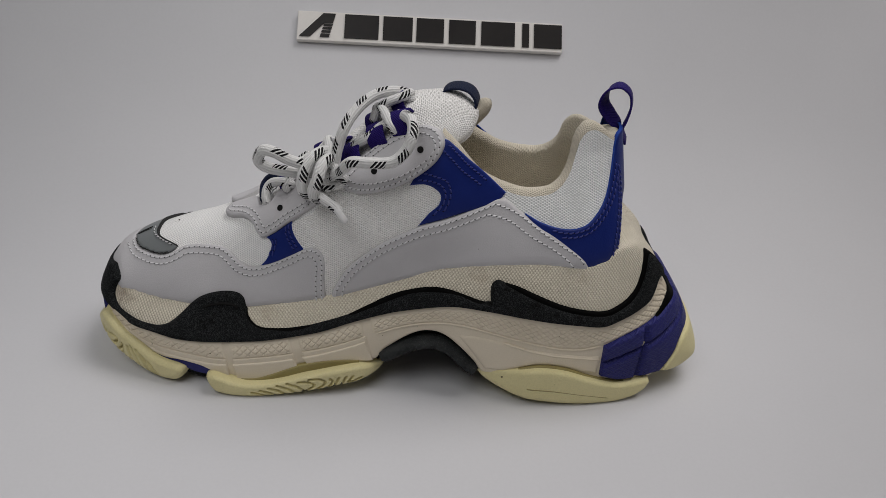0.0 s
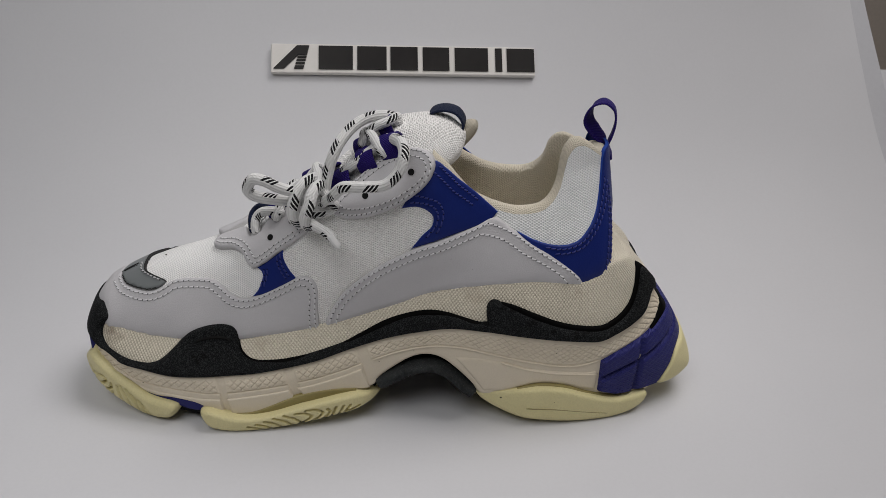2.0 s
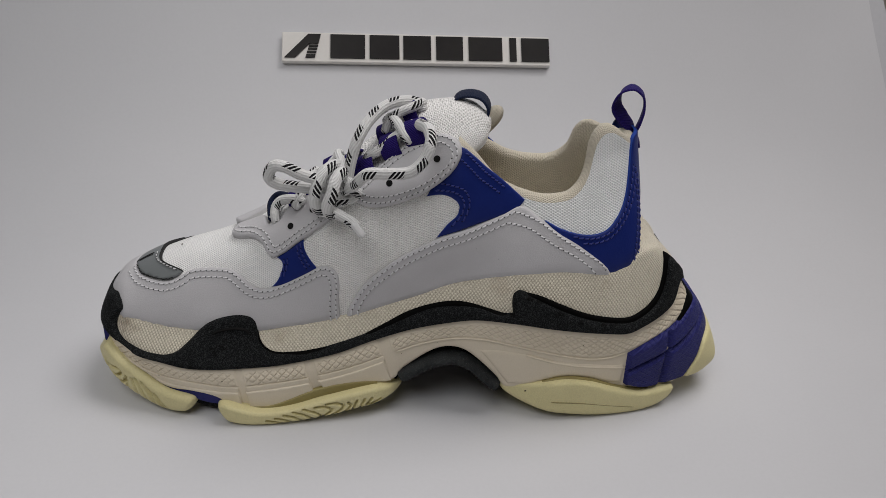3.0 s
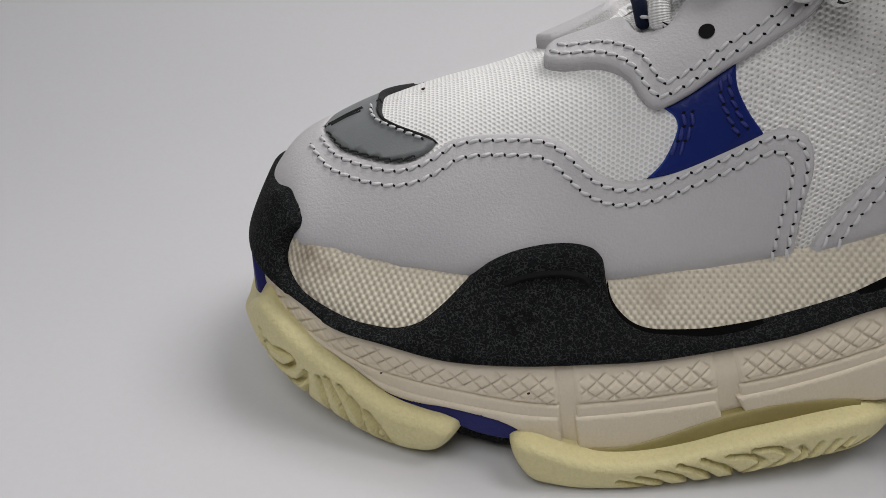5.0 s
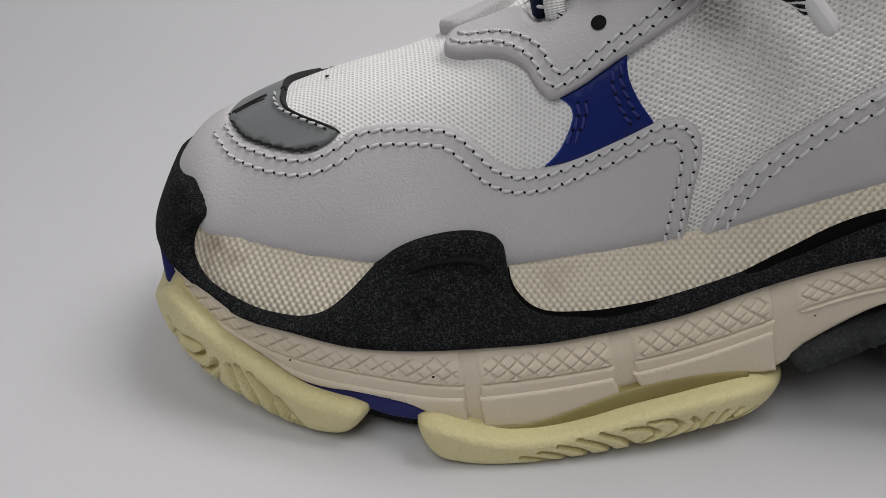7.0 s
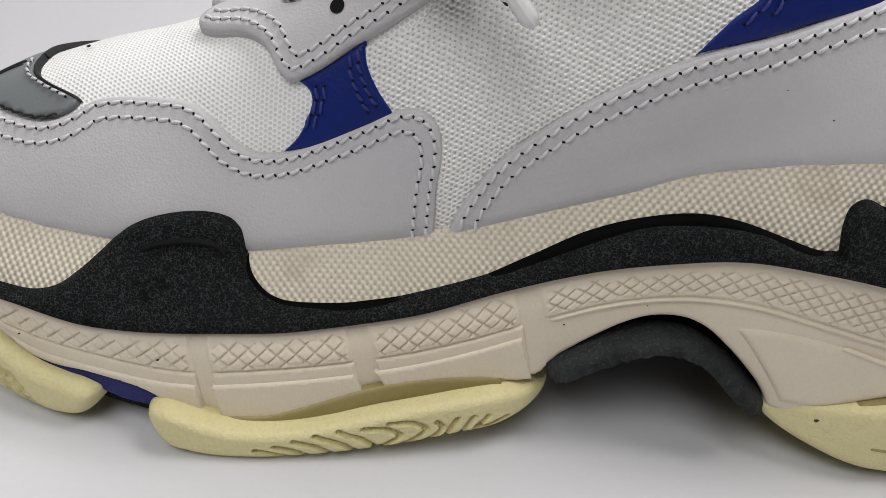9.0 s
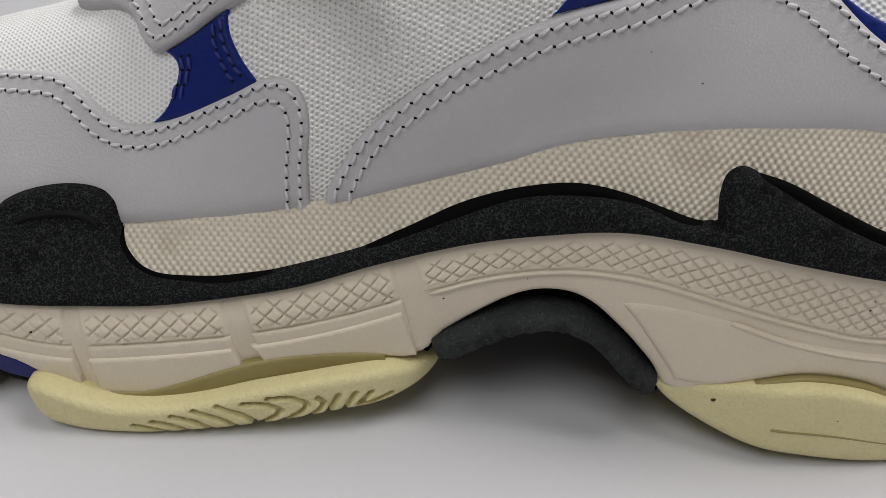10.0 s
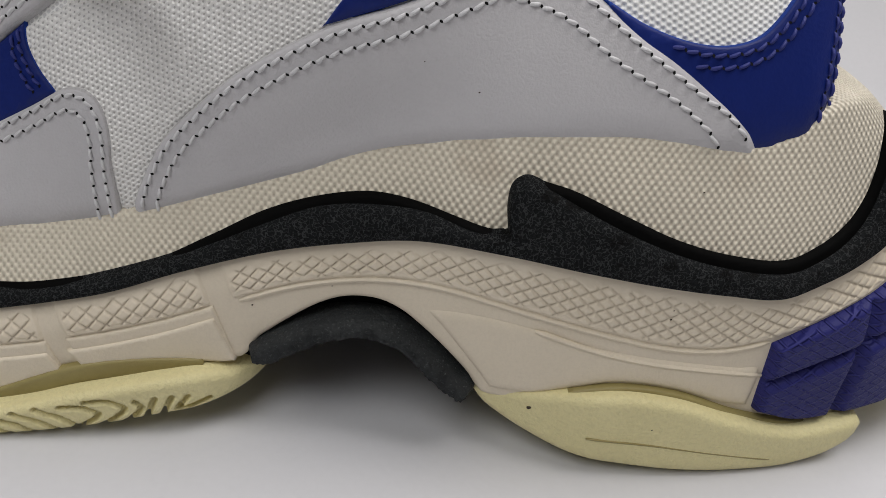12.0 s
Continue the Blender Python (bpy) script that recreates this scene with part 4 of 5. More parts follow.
low_run = [(k, float(BAND_LOW(k))) for k in (333, 327, 323, 320, 314, 305, 296, 286, 274, 260, 245, 228, 212, 195, 178, 160, 141, 117, 98, 81, 69, 56, 44, 34, 20, 0)]
band = panel("rubber_band", over_leather, BAND_TOP + BAND_BACK + [(452, 50, 1), (436, 53), (418, 58), (400, 60), (372, 60.2), (345, 62.5)] + low_run + [(-20, 36), (-34, 32.5, 1)],
             0.0036, BLACK_RUBBER, shoe, "black rubber band, scuffed grey, with a toe bumper", rim=0.0016, grid=0.0024, lift=0.0002, sink=0.002)
panel("rubber_band", wall, [(-60, 30, 1), (-60, 38), (-130, 40), (-200, 60), (-260, 60), (-2 * 1000 * ARC + 460, 66, 1), (-2 * 1000 * ARC + 460, 56, 1),
                            (-260, 50), (-200, 50), (-130, 32)], 0.003, BLACK_RUBBER, shoe, rim=0.0016, grid=0.004)
panel("band_lip", wall, [(104.6, 42.5, 1), (105.4, 39.9), (107.0, 38), (109.6, 36.2), (113, 35.2), (118, 35), (127.5, 35.6), (141.7, 38.5), (153.8, 42.3), (165.3, 48.1), (176.5, 54.2), (187.6, 58.6), (198.7, 61.3), (207.6, 61.2), (217, 59.5), (223, 58.3), (227, 58.2, 1), (226, 55.7, 1),
                         (205, 57), (190, 54), (170, 46), (150, 38), (132, 34), (112, 33.6), (102, 36.5, 1)], 0.0022, GLOSS_BLACK, band, "clean black inner lip", rim=0.0008, grid=0.001)
panel("band_lip", wall, [(232, 69.3, 1), (240, 67.6), (249.8, 63.8), (262, 59), (274, 55.8), (287, 54.2), (295.2, 57), (301.6, 61), (306, 65.8), (308.8, 70.9), (312.0, 77.3), (316.5, 80.7), (322.5, 81.2), (328, 78.6), (335, 74), (347, 70), (376, 68), (396, 68.4, 1), (396, 64, 1), (350, 66), (324, 72),
                         (314, 70), (306, 59), (290, 50), (270, 50), (250, 56), (235, 64)], 0.0020, GLOSS_BLACK, band, "clean black inner lip", rim=0.0008, grid=0.001)
horn_a = np.array([80.3, 83.2, 86.6, 90.6, 94.6, 97.5, 99.2, 99.7])
horn_z = np.array([42.1, 43.5, 44.6, 45.3, 45.5, 45.1, 44.1, 42.8])
tube("slit", over_leather(horn_a / 1000, horn_z / 1000, 0.0036), 0.00085, HOLE, band, "dark slit", sides=8)

# treads cut into the pods: grooves along these lines
TREADS = [[(108, 3.4), (112, 2.4), (115, 1.2)], [(112, 4.6), (116, 3.4), (119, 1.6)], [(116, 6.2), (121, 4.4), (124.5, 1.8)], [(120.5, 7.6), (126, 5.4), (130, 2.3)],
          [(125.5, 8.8), (131, 6.4), (135.5, 2.8)], [(131, 9.6), (136, 9.4), (139, 7.4), (132.5, 2.6)], [(136.5, 11.0), (141.5, 11.2), (144.6, 8.8), (138, 3.2)],
          [(147.0, 11.0), (148.4, 9.2), (143.5, 3.9)], [(151.4, 11.6), (148.4, 4.6)], [(155.2, 12.0), (152, 5.4)], [(158.8, 12.2), (156.4, 8.6), (163.5, 10.9)]]
TREAD_LINES = [smooth_line(line, 0.0004, False) for line in TREADS]


def fore_treads(a, z):
    q = np.stack([a.ravel(), z.ravel()], 1)
    cut = np.zeros(len(q))
    for line in TREAD_LINES:
        d = border_distance(q, line)
        cut = np.maximum(cut, np.clip((0.00078 - d) / 0.00034, 0, 1))
    return -0.0021 * cut.reshape(a.shape)


TOE_TREADS = [smooth_line(line, 0.0004, False) for line in (
    [(26.3, 20.0), (28.5, 19.4), (33.1, 20.0), (34.9, 19.0), (34.7, 17.2), (32.1, 15.5), (28.9, 15.5), (26.3, 16.9), (24.6, 19.0)], [(27.8, 13.3), (32.9, 12.6), (36.4, 13.3), (37.7, 15.7)],
    [(24.0, 22.0), (24.6, 16.0)], [(38.2, 16.9), (37.8, 11.0), (37.0, 7.5)], [(41.6, 16.7), (42.9, 11.0), (44.0, 6.0)], [(43.7, 17.4), (47.1, 9.8), (48.6, 5.0)],
    [(47.0, 16.2), (51.4, 8.8), (53.0, 4.5)], [(49.6, 13.8), (54.5, 7.6), (56.4, 3.6)], [(53.3, 11.2), (57.6, 5.7), (59.0, 3.0)])]


def toe_treads(a, z):
    q = np.stack([a.ravel(), z.ravel()], 1)
    cut = np.zeros(len(q))
    for line in TOE_TREADS:
        cut = np.maximum(cut, np.clip((0.00085 - border_distance(q, line)) / 0.00030, 0, 1))
    return -0.0025 * cut.reshape(a.shape)


# pods of the outsole
forepod = sole_slab("forefoot_pod", 0.0850, 0.1765,
                    curve1([(85, 5.4), (89, 2.4), (95, 0.7), (107, 0.1), (120, 0.9), (139, 3.4), (154, 6.4), (165, 8.2), (173, 9.0), (177, 9.4)]),
                    curve1([(85, 13.4), (92, 11.4), (97, 9.6), (102, 8.2), (109, 7.8), (116, 8.4), (124, 10.0), (132, 12.2), (144, 14.8), (154, 16.6), (163, 17.6), (169, 16.8), (180, 13.5)]),
                    0.0080, YELLOW, shoe, "pale yellow rubber outsole pod under the forefoot", edge=0.003, top_edge=0.0018, end=(0.007, 0.020), tuck=(0.6, 0.95), rows=60, step=0.00035, relief=fore_treads)
toepod = sole_slab("toe_pod", 0.0, 0.0745,
                   curve1([(0, 18), (12, 18), (16, 17), (22, 14.4), (29, 11), (36, 7.9), (43.6, 5.0), (50, 2.8), (56.7, 1.2), (64, 1.0), (68, 2), (72, 5.2), (75, 9)]),
                   curve1([(0, 22), (11, 23), (17, 26), (24, 31.0), (31, 28.3), (40, 23.4), (48, 19.3), (58, 14.4), (66, 13), (75, 13)]),
                   0.0062, YELLOW, shoe, "pale yellow rubber outsole pod under the toe", edge=0.0055, top_edge=0.0032, end=(0.0, 0.006), rows=64, step=0.0004, relief=toe_treads)
heelpod = sole_slab("heel_pod", 0.2225, 0.3175,
                    curve1([(222, 16), (228, 11.0), (240, 5.6), (259, 2.3), (285, 0.1), (301, 0.4), (309, 2.4), (314, 5.5), (318, 9)]),
                    curve1([(222, 17.4), (230, 17.9), (237, 18.8), (246, 21.0), (256, 22.8), (268, 21.4), (282, 16.2), (297, 11.6), (312, 12.0), (318, 12.5)]),
                    curve1([(222, 0.3), (230, 0.8), (240, 3.2), (251, 6.0), (260, 6.2), (320, 6.2)]), YELLOW, shoe, "pale yellow rubber outsole pod under the heel", edge=0.003, top_edge=0.0018, end=0.005, rows=20)
sole_slab("heel_pod", 0.3240, ARC, curve1([(324, 12.5), (332, 12), (345, 13.5), (380, 15)]), curve1([(324, 15), (330, 24), (335, 31), (345, 35), (380, 37)]),
          0.0050, YELLOW, shoe, "pale yellow rubber outsole pod behind the heel", edge=0.005, top_edge=0.0022, end=0.003, rows=16)
# inner edge of the pods, with the shade of the gap in its colour
sole_slab("inlay", 0.0965, 0.1620, lambda a: MID_LOW(a) - 4, lambda a: MID_LOW(a) + 1.2, 0.0030, OLIVE_SHADE, forepod, "inner pod edge, the gap's shade painted in olive", edge=0.001)
sole_slab("inlay", 0.2450, 0.3120, lambda a: MID_LOW(a) - 4, lambda a: MID_LOW(a) + 1.4, 0.0030, OLIVE_SHADE, heelpod, "inner pod edge, the gap's shade painted in olive", edge=0.001)
sole_slab("toe_web", 0.056, 0.0905, curve1([(56, 13), (66, 12.2), (78, 8.6), (91, 8.4)]), lambda a: MID_LOW(a) + 0.8, 0.0020, BLUE_RUBBER, shoe, "violet-blue rubber strip above the toe pod", edge=0.001)
sole_slab("toe_core", 0.060, 0.0935, curve1([(60, 6), (70, 4.6), (82, 3.4), (94, 3)]), lambda a: MID_LOW(a) + 0.2, -0.0012, BLACK_RUBBER, shoe, "black rubber block between the pods", edge=0.001)
# dropped lower at the waist to deepen the shade under the arch
sole_slab("core", 0.012, 0.335, lambda a: np.maximum(MID_LOW(a) - np.interp(a, (165, 185, 212, 228), (9, 15, 15, 9)), 3.5 + 0 * a), lambda a: MID_LOW(a) + 3, -0.014, BLACK_RUBBER, shoe, "black core of the sole", edge=0.001)

# added block inside the arch, to stop light crossing beneath the shoe
sole_slab("arch_blocker", 0.166, 0.2300, lambda a: np.interp(a, (166, 178, 216, 230), (6.5, 9.5, 9.5, 6.5)), lambda a: MID_LOW(a) - 3, -0.026, BLACK_RUBBER, shoe, "added black block that keeps light from under the waist", edge=0.004)
# an olive thread stands for the shade in the heel pod's groove
rib("crease", 0.2500, 0.2940, curve1([(236, 11), (252, 10.8), (264, 10.0), (277, 7.6), (295, 3.6)]), 0.0061, 0.00035, OLIVE_SHADE, heelpod, "thin olive line drawn for the shade of the crease")

# black arch shank
panel("arch_shank_and_blocker", wall, [(171.6, 21.4), (172.2, 23.0), (175.6, 25.4), (180.5, 28.0), (187.1, 30.8), (193.4, 32.5), (199.6, 32.9), (204.9, 32.0), (210.3, 29.3), (216.1, 25.6), (220.5, 21.8), (224.3, 19.2),
                           (225.0, 17.0), (223.2, 14.8), (220.6, 14.6), (217.6, 16.2), (213.8, 19.6), (210.6, 22.6), (206.7, 25.3), (201.4, 27.0), (196.0, 26.6), (191.1, 25.2), (185.8, 22.6), (180.9, 19.6), (176.9, 17.8), (173.0, 18.2)],
      0.0048, ROUGH_RUBBER, shoe, "rough black arch shank", rim=0.0020, grid=0.0010, lift=0.0002, sink=0.012,
      relief=lambda q: 0.0007 * np.sin(q[:, 0] * 2900 + 3 * np.sin(q[:, 1] * 2100)) * np.sin(q[:, 1] * 3300 + 2 * np.sin(q[:, 0] * 1700)))
sole_slab("arch_roof", 0.170, 0.2260, lambda a: np.minimum(MID_LOW(a) - 6.0, 33 + 0 * a), lambda a: MID_LOW(a) + 1, -0.0035, GLOSS_BLACK, shoe, "black arch under the waist", edge=0.001)
# unseen far-side panel, added to shade the paper under the arch
panel("arch_shank_and_blocker", wall, [(-168, 36, 1), (-228, 36, 1), (-228, 7, 1), (-212, 12), (-199, 14), (-186, 12), (-168, 7, 1)], 0.002, BLACK_RUBBER, shoe, "added black panel closing the unseen inner arch to light", rim=0.002, grid=0.004, sink=0.006)

panel("toe_guard", wall, [(-30, 24), (-30, 40), (0, 41), (12, 39), (17, 33), (19, 27, 1), (10, 24), (0, 22)], 0.0030, BLUE_RUBBER, shoe,
      "violet-blue rubber guard under the toe bumper", rim=0.0012)

# blue heel guard
heel_guard = panel("heel_guard", wall, [(287.5, 34.9, 1), (296.3, 39.1), (310.6, 44.4), (320, 48.2), (328, 51.6), (338, 53.2), (355, 52.4), (376, 52), (410, 52, 1),
                                        (410, 38, 1), (376, 39), (355, 38.5), (341, 35), (334, 30), (329, 21.3), (323.7, 14.2, 1), (305.7, 13.0), (297.2, 13.2), (287.8, 16.4, 1)],
                   0.0040, BLUE_DIAMOND, shoe, "violet-blue rubber heel guard with a fine diamond relief", rim=0.0012, grid=0.0007,
                   relief=lambda q: -0.0024 * np.exp(-((q[:, 0] - 0.3083 - (q[:, 1] - 0.012) * 0.08) / 0.0013) ** 2)
                   - 0.0024 * np.exp(-((q[:, 1] - 0.0248 - (q[:, 0] - 0.289) * 0.395) / 0.0012) ** 2))
# black strip across the gap between hatched band and heel guard
panel("heel_gap", wall, [(316, 45), (319, 48.6), (324, 52.8), (331, 56.0), (345, 57.4), (372, 57), (372, 50), (345, 50), (328, 48)], 0.0026, GLOSS_BLACK, shoe, "black strip filling the gap above the heel guard", rim=0.0008)


# ---- upper ----
RIM = curve1([(95, 80), (110, 78), (130, 70), (150, 63), (170, 58), (184, 51), (193, 40), (205, 27.2), (214.6, 22.2), (226, 18.9), (234.5, 18.1), (243.9, 18.7), (249.9, 20.9), (254, 24.3),
              (256.5, 28.2), (260.6, 30.8), (266.5, 31.4), (274, 29.8), (281, 27.6), (300, 26.5), (330, 26.5)])


def skin_patch(name, b0, b1, mat, label):
    n, rows = int((b1 - b0) / 0.0016), 56
    b = b0 + (b1 - b0) * (0.5 - 0.5 * np.cos(np.linspace(0, np.pi, n)))
    top = np.where(b > 0.095, RIM(b * 1000), 80.0) / 1000
    s = -0.007 + (top + 0.007)[:, None] * np.linspace(0, 1, rows)[None]
    B = np.repeat(b[:, None], rows, 1)
    v = upper(B, np.clip(s, 0.0002, 0.08), np.zeros_like(s)) + np.stack([0 * s, 0 * s, np.minimum(s, 0)], -1)
    faces = [(j * rows + i, (j + 1) * rows + i, (j + 1) * rows + i + 1, j * rows + i + 1) for j in range(n - 1) for i in range(rows - 1)]
    verts, faces, uv = mirrored(v.reshape(-1, 3), faces, surface_uv(upper, np.stack([B, s], -1).reshape(-1, 2)))
    return mesh_object(name, verts, faces, mat, shoe, label, uv)


skin_patch("vamp", 0.0002, 0.150, TOE_NET, "white fine-net vamp")
skin_patch("collar", 0.1495, BARC - 0.0003, COLLAR_NET, "white padded net collar")


def lining():
    n = 110
    b = np.linspace(0.1865, BARC - 0.0006, n)
    s = RIM(b * 1000) / 1000
    edge, inner = upper(b, s, np.zeros(n)), upper(b, s, np.full(n, -0.008))
    up = upper(b, s + 0.001, np.zeros(n)) - edge
    up /= np.linalg.norm(up, axis=1, keepdims=True)
    cols, us = [], []
    for th in np.linspace(0, math.pi, 9):
        cols.append((edge + inner) / 2 + (edge - inner) / 2 * math.cos(th) + up * 0.0042 * math.sin(th))
    for k in np.linspace(0.08, 1, 16):
        cols.append(upper(b, s * (1 - k) + 0.0005, np.full(n, -0.008 - 0.004 * math.sin(k * 2.2))))
    v = np.stack(cols, 1)
    v[..., 1] = np.where(v[..., 1] > -0.0004, -0.0004, v[..., 1])
    m = v.shape[1]
    faces = [(j * m + i, (j + 1) * m + i, (j + 1) * m + i + 1, j * m + i + 1) for j in range(n - 1) for i in range(m - 1)]
    uv = np.stack([np.repeat(b[:, None], m, 1), np.repeat(np.linspace(0, 0.055, m)[None], n, 0)], -1)
    verts, faces, uv = mirrored(v.reshape(-1, 3), faces, uv.reshape(-1, 2))
    mesh_object("collar_lining", verts, faces, LINING, shoe, "cream net lining with a padded rim", uv)
    sole_slab("footbed", 0.06, 0.31, lambda a: FOOT(a) - 9, lambda a: FOOT(a) - 4, -0.008, LINING, shoe, "cream footbed", edge=0.001)


lining()

toe_cap_line = [(131.2, 3.6), (130.9, 9.7), (131.4, 14.5), (130.6, 19.0), (128.2, 22.6), (124.7, 24.8), (120.8, 25.5), (115.5, 24.9), (106.3, 24.2), (99.4, 24.0), (93.2, 25.4),
                (88.7, 28.6), (85.6, 32.9), (82.2, 38.0), (78.3, 42.2), (74.1, 44.4), (65.7, 47.0), (60.7, 47.4), (57.2, 46.6), (54.8, 44.2), (52.3, 42.4), (49.4, 41.2), (45.8, 41.3), (42, 43.6),
                (38.1, 47.5), (33.4, 54.8), (30.9, 62.8), (28.8, 73), (27.6, 79.9, 1)]
seam = lambda p: (p[:, 0] < 0.001) | (p[:, 1] > 0.0795)
toe_cap = panel("toe_cap", upper, [(0.3, -4, 1), (132, -3, 1)] + toe_cap_line + [(0.3, 79.9, 1)], 0.0014, GREY_LEATHER, shoe, "light grey leather toe cap", rim=0.0013, far=True, seam=seam, raw=RAW_GREY)
patch = panel("toe_patch", upper, [(27.4, 79.9, 1), (28.6, 74), (30.9, 63.3), (33.3, 55.4), (38.1, 48.3), (42, 44.4), (45.8, 42.1), (49.6, 42.0), (52.2, 43.3), (53.8, 45.4), (54.0, 47.5),
                                   (50.8, 51.4), (47.7, 55.2), (44.6, 60), (42.4, 65), (41.0, 72), (40.8, 79.9, 1)],
              0.0014, REFLECTIVE, shoe, "grey reflective film patch on the toe", rim=0.0005, far=True, seam=seam)
panel("trim", upper, [(54.6, 46.6), (53.6, 49.0), (50.8, 52.6), (47.7, 56.6), (44.8, 61.4), (42.8, 66.2), (41.7, 73), (41.5, 79.9, 1), (40.5, 79.9, 1), (40.6, 72), (42.0, 64.6), (44.3, 59.6), (47.4, 54.8), (50.6, 51.0), (53.2, 47.2)],
      0.0017, BLACK_TRIM, patch, "black piped edge", rim=0.0006, far=True, seam=seam)
stitching("stitching", upper, offset_line([(28.8, 73), (30.9, 63.3), (33.3, 55.4), (38.1, 48.3), (42, 44.4), (45.8, 42.1), (49.6, 42.0), (52.2, 43.3)], 0.0001, upper), 0.0015, BLACK_TRIM, patch, "frayed dark edge of the film", radius=0.0003)
stitching("stitching", upper, smooth_line([(39.6, 78.4), (39.8, 71), (41.4, 64.0), (44.0, 59.0), (47.1, 54.2), (50.2, 50.4), (52.6, 47.2)], 0.0004, False), 0.0018, THREAD, patch, "white seam beside the black edge", pitch=0.0024, length=0.0020, radius=0.00034)
for line in ([(27.8, 78.6, 1), (28.8, 79.6, 1), (33, 79.8, 1), (37.4, 79.8, 1), (37.6, 78.8, 1), (33, 78.9, 1)], [(28.8, 77.0, 1), (29.8, 78.0, 1), (33.5, 78.2, 1), (37.2, 77.4, 1), (36.8, 76.8, 1), (33.0, 77.3, 1)]):
    panel("print", upper, line, 0.0019, BLACK_TRIM, patch, "worn black print", rim=0.0004)
for k in (0.0018, 0.0047):
    stitching("stitching", upper, offset_line([(131.0, 2.0)] + toe_cap_line[1:-1], k, upper), 0.0014, THREAD, toe_cap, "white double seam")

stitch_knit = panel("side_panel", upper, [(112, 40), (124.8, 41), (130, 47), (142.4, 50), (152.7, 45), (164.6, 40), (176, 37), (185, 30.5), (187.5, 26.3), (185, 21), (180, 17.5), (161.5, 16),
                                          (147.7, 13.5), (140.2, 8), (134.5, -1, 1), (131.1, 4.2), (129.5, 14), (126, 21), (119, 23.5), (114, 32)],
                    0.0005, KNIT, shoe, "white open-knit mesh side panel", rim=0.0008, far=True)
blue_line = [(98.4, 24, 1), (101.5, 26.8), (103.7, 32.4), (103.2, 35.6), (101, 39, 1), (107, 40), (114.2, 42, 1), (114.9, 36.3), (117.3, 30.4), (120.9, 24.6, 1), (112.9, 23.6), (105, 22.8)]
blue_strap = panel("strap", upper, blue_line, 0.0011, BLUE_LEATHER, shoe, "blue leather strap below the lace plate", rim=0.0009, raw=RAW_BLUE, far=True)
for line in ([(102.6, 27.6), (104.9, 32.4), (104.6, 37.5)], [(104.2, 27), (106.4, 32.4), (106.2, 38)], [(113, 40.5), (113.2, 36.3), (115.4, 30.2), (118, 25.8)], [(111.5, 40), (111.6, 36), (113.8, 29.8), (116.2, 25.6)]):
    stitching("stitching", upper, smooth_line(line, 0.0004, False), 0.0011, BLUE_THREAD, blue_strap, "blue double seam")

saddle = panel("saddle", upper, [(183, 47.8), (188, 46), (193.7, 39.9), (199.8, 33.6), (210.4, 25.6), (218.4, 20.4, 1), (214, 18.6), (194.6, 18.6), (176.4, 19.2, 1), (181.8, 22.4), (186.4, 24.2), (186.9, 26.5),
                                 (184, 29.6), (178.9, 32.4), (172, 34, 1), (178, 41)], 0.0012, BLUE_LEATHER, shoe, "blue leather saddle panel", rim=0.0009, raw=RAW_BLUE, far=True)
for line in ([(189.5, 43), (193.4, 38.2), (199, 32.2), (208.6, 25)], [(187, 42.2), (191.2, 37), (196.8, 31), (206, 24.4)],
             [(176, 35), (181.5, 33), (187, 30), (189.2, 26.3), (187.8, 23.4), (183.5, 21.2)], [(178.5, 36.6), (183, 34.4), (189.2, 30.6), (191.6, 26.2), (190, 22.6), (186.6, 20.6)]):
    stitching("stitching", upper, smooth_line(line, 0.0004, False), 0.0012, BLUE_THREAD, saddle, "blue double seam")

counter = panel("heel_counter", upper, [(227.6, 15.1, 1), (237.7, 12.5), (249.6, 11.1), (260.5, 11.4), (267.5, 13.2), (273.0, 15.8), (276.8, 19.2), (280.6, 24.0), (283.6, 27.4), (288, 28.6), (1000 * BARC - 0.6, 28.8, 1),
                                        (1000 * BARC - 0.6, 17, 1), (288, 13.5), (283.6, 9.1), (280.4, 5.0), (277.6, 1.4), (275, -3), (262, -1), (248.9, 6.3), (236.8, 9.9)], 0.0013, BLUE_LEATHER, shoe,
                "blue leather heel counter", rim=0.0009, raw=RAW_BLUE, far=True, seam=lambda p: p[:, 0] > BARC - 0.001)
for k, first in ((-0.0020, 0.2425), (-0.0042, 0.2475)):
    row = offset_line([(237.7, 12.5), (249.6, 11.1), (260.5, 11.4), (267.5, 13.2), (273.0, 15.8), (276.8, 19.2), (280, 23.2)], k, upper)
    stitching("stitching", upper, row[row[:, 0] > first], 0.0013, BLUE_THREAD, counter, "blue double seam")
for k in (-1.8, -4.2):
    stitching("stitching", upper, smooth_line([(277.6 + k, 2.4), (280.4 + k, 5.6), (283.6 + k, 10), (286.6 + k, 15), (287.4 + k, 21)], 0.0004, False), 0.0013, BLUE_THREAD, counter, "blue double seam")

quarter_line = [(134.1, 2.8), (136.9, 6.9), (142.6, 11.8), (151.2, 15.1), (161.3, 17.5), (177.8, 19.2), (193.7, 18.6), (208, 19.2), (214.6, 19.8), (219.4, 18.7), (224.5, 16.3), (229.5, 14.3), (236.7, 11.8), (243.9, 10), (250.9, 8.1), (258.6, 5.8), (263.2, 3.7)]
quarter = panel("quarter", upper, quarter_line + [(271, -3, 1), (240, -3), (200, -2), (170, -3), (134, -4, 1)], 0.0018, GREY_LEATHER, shoe, "light grey leather quarter panel with white double stitching", rim=0.0014, far=True, raw=RAW_GREY)
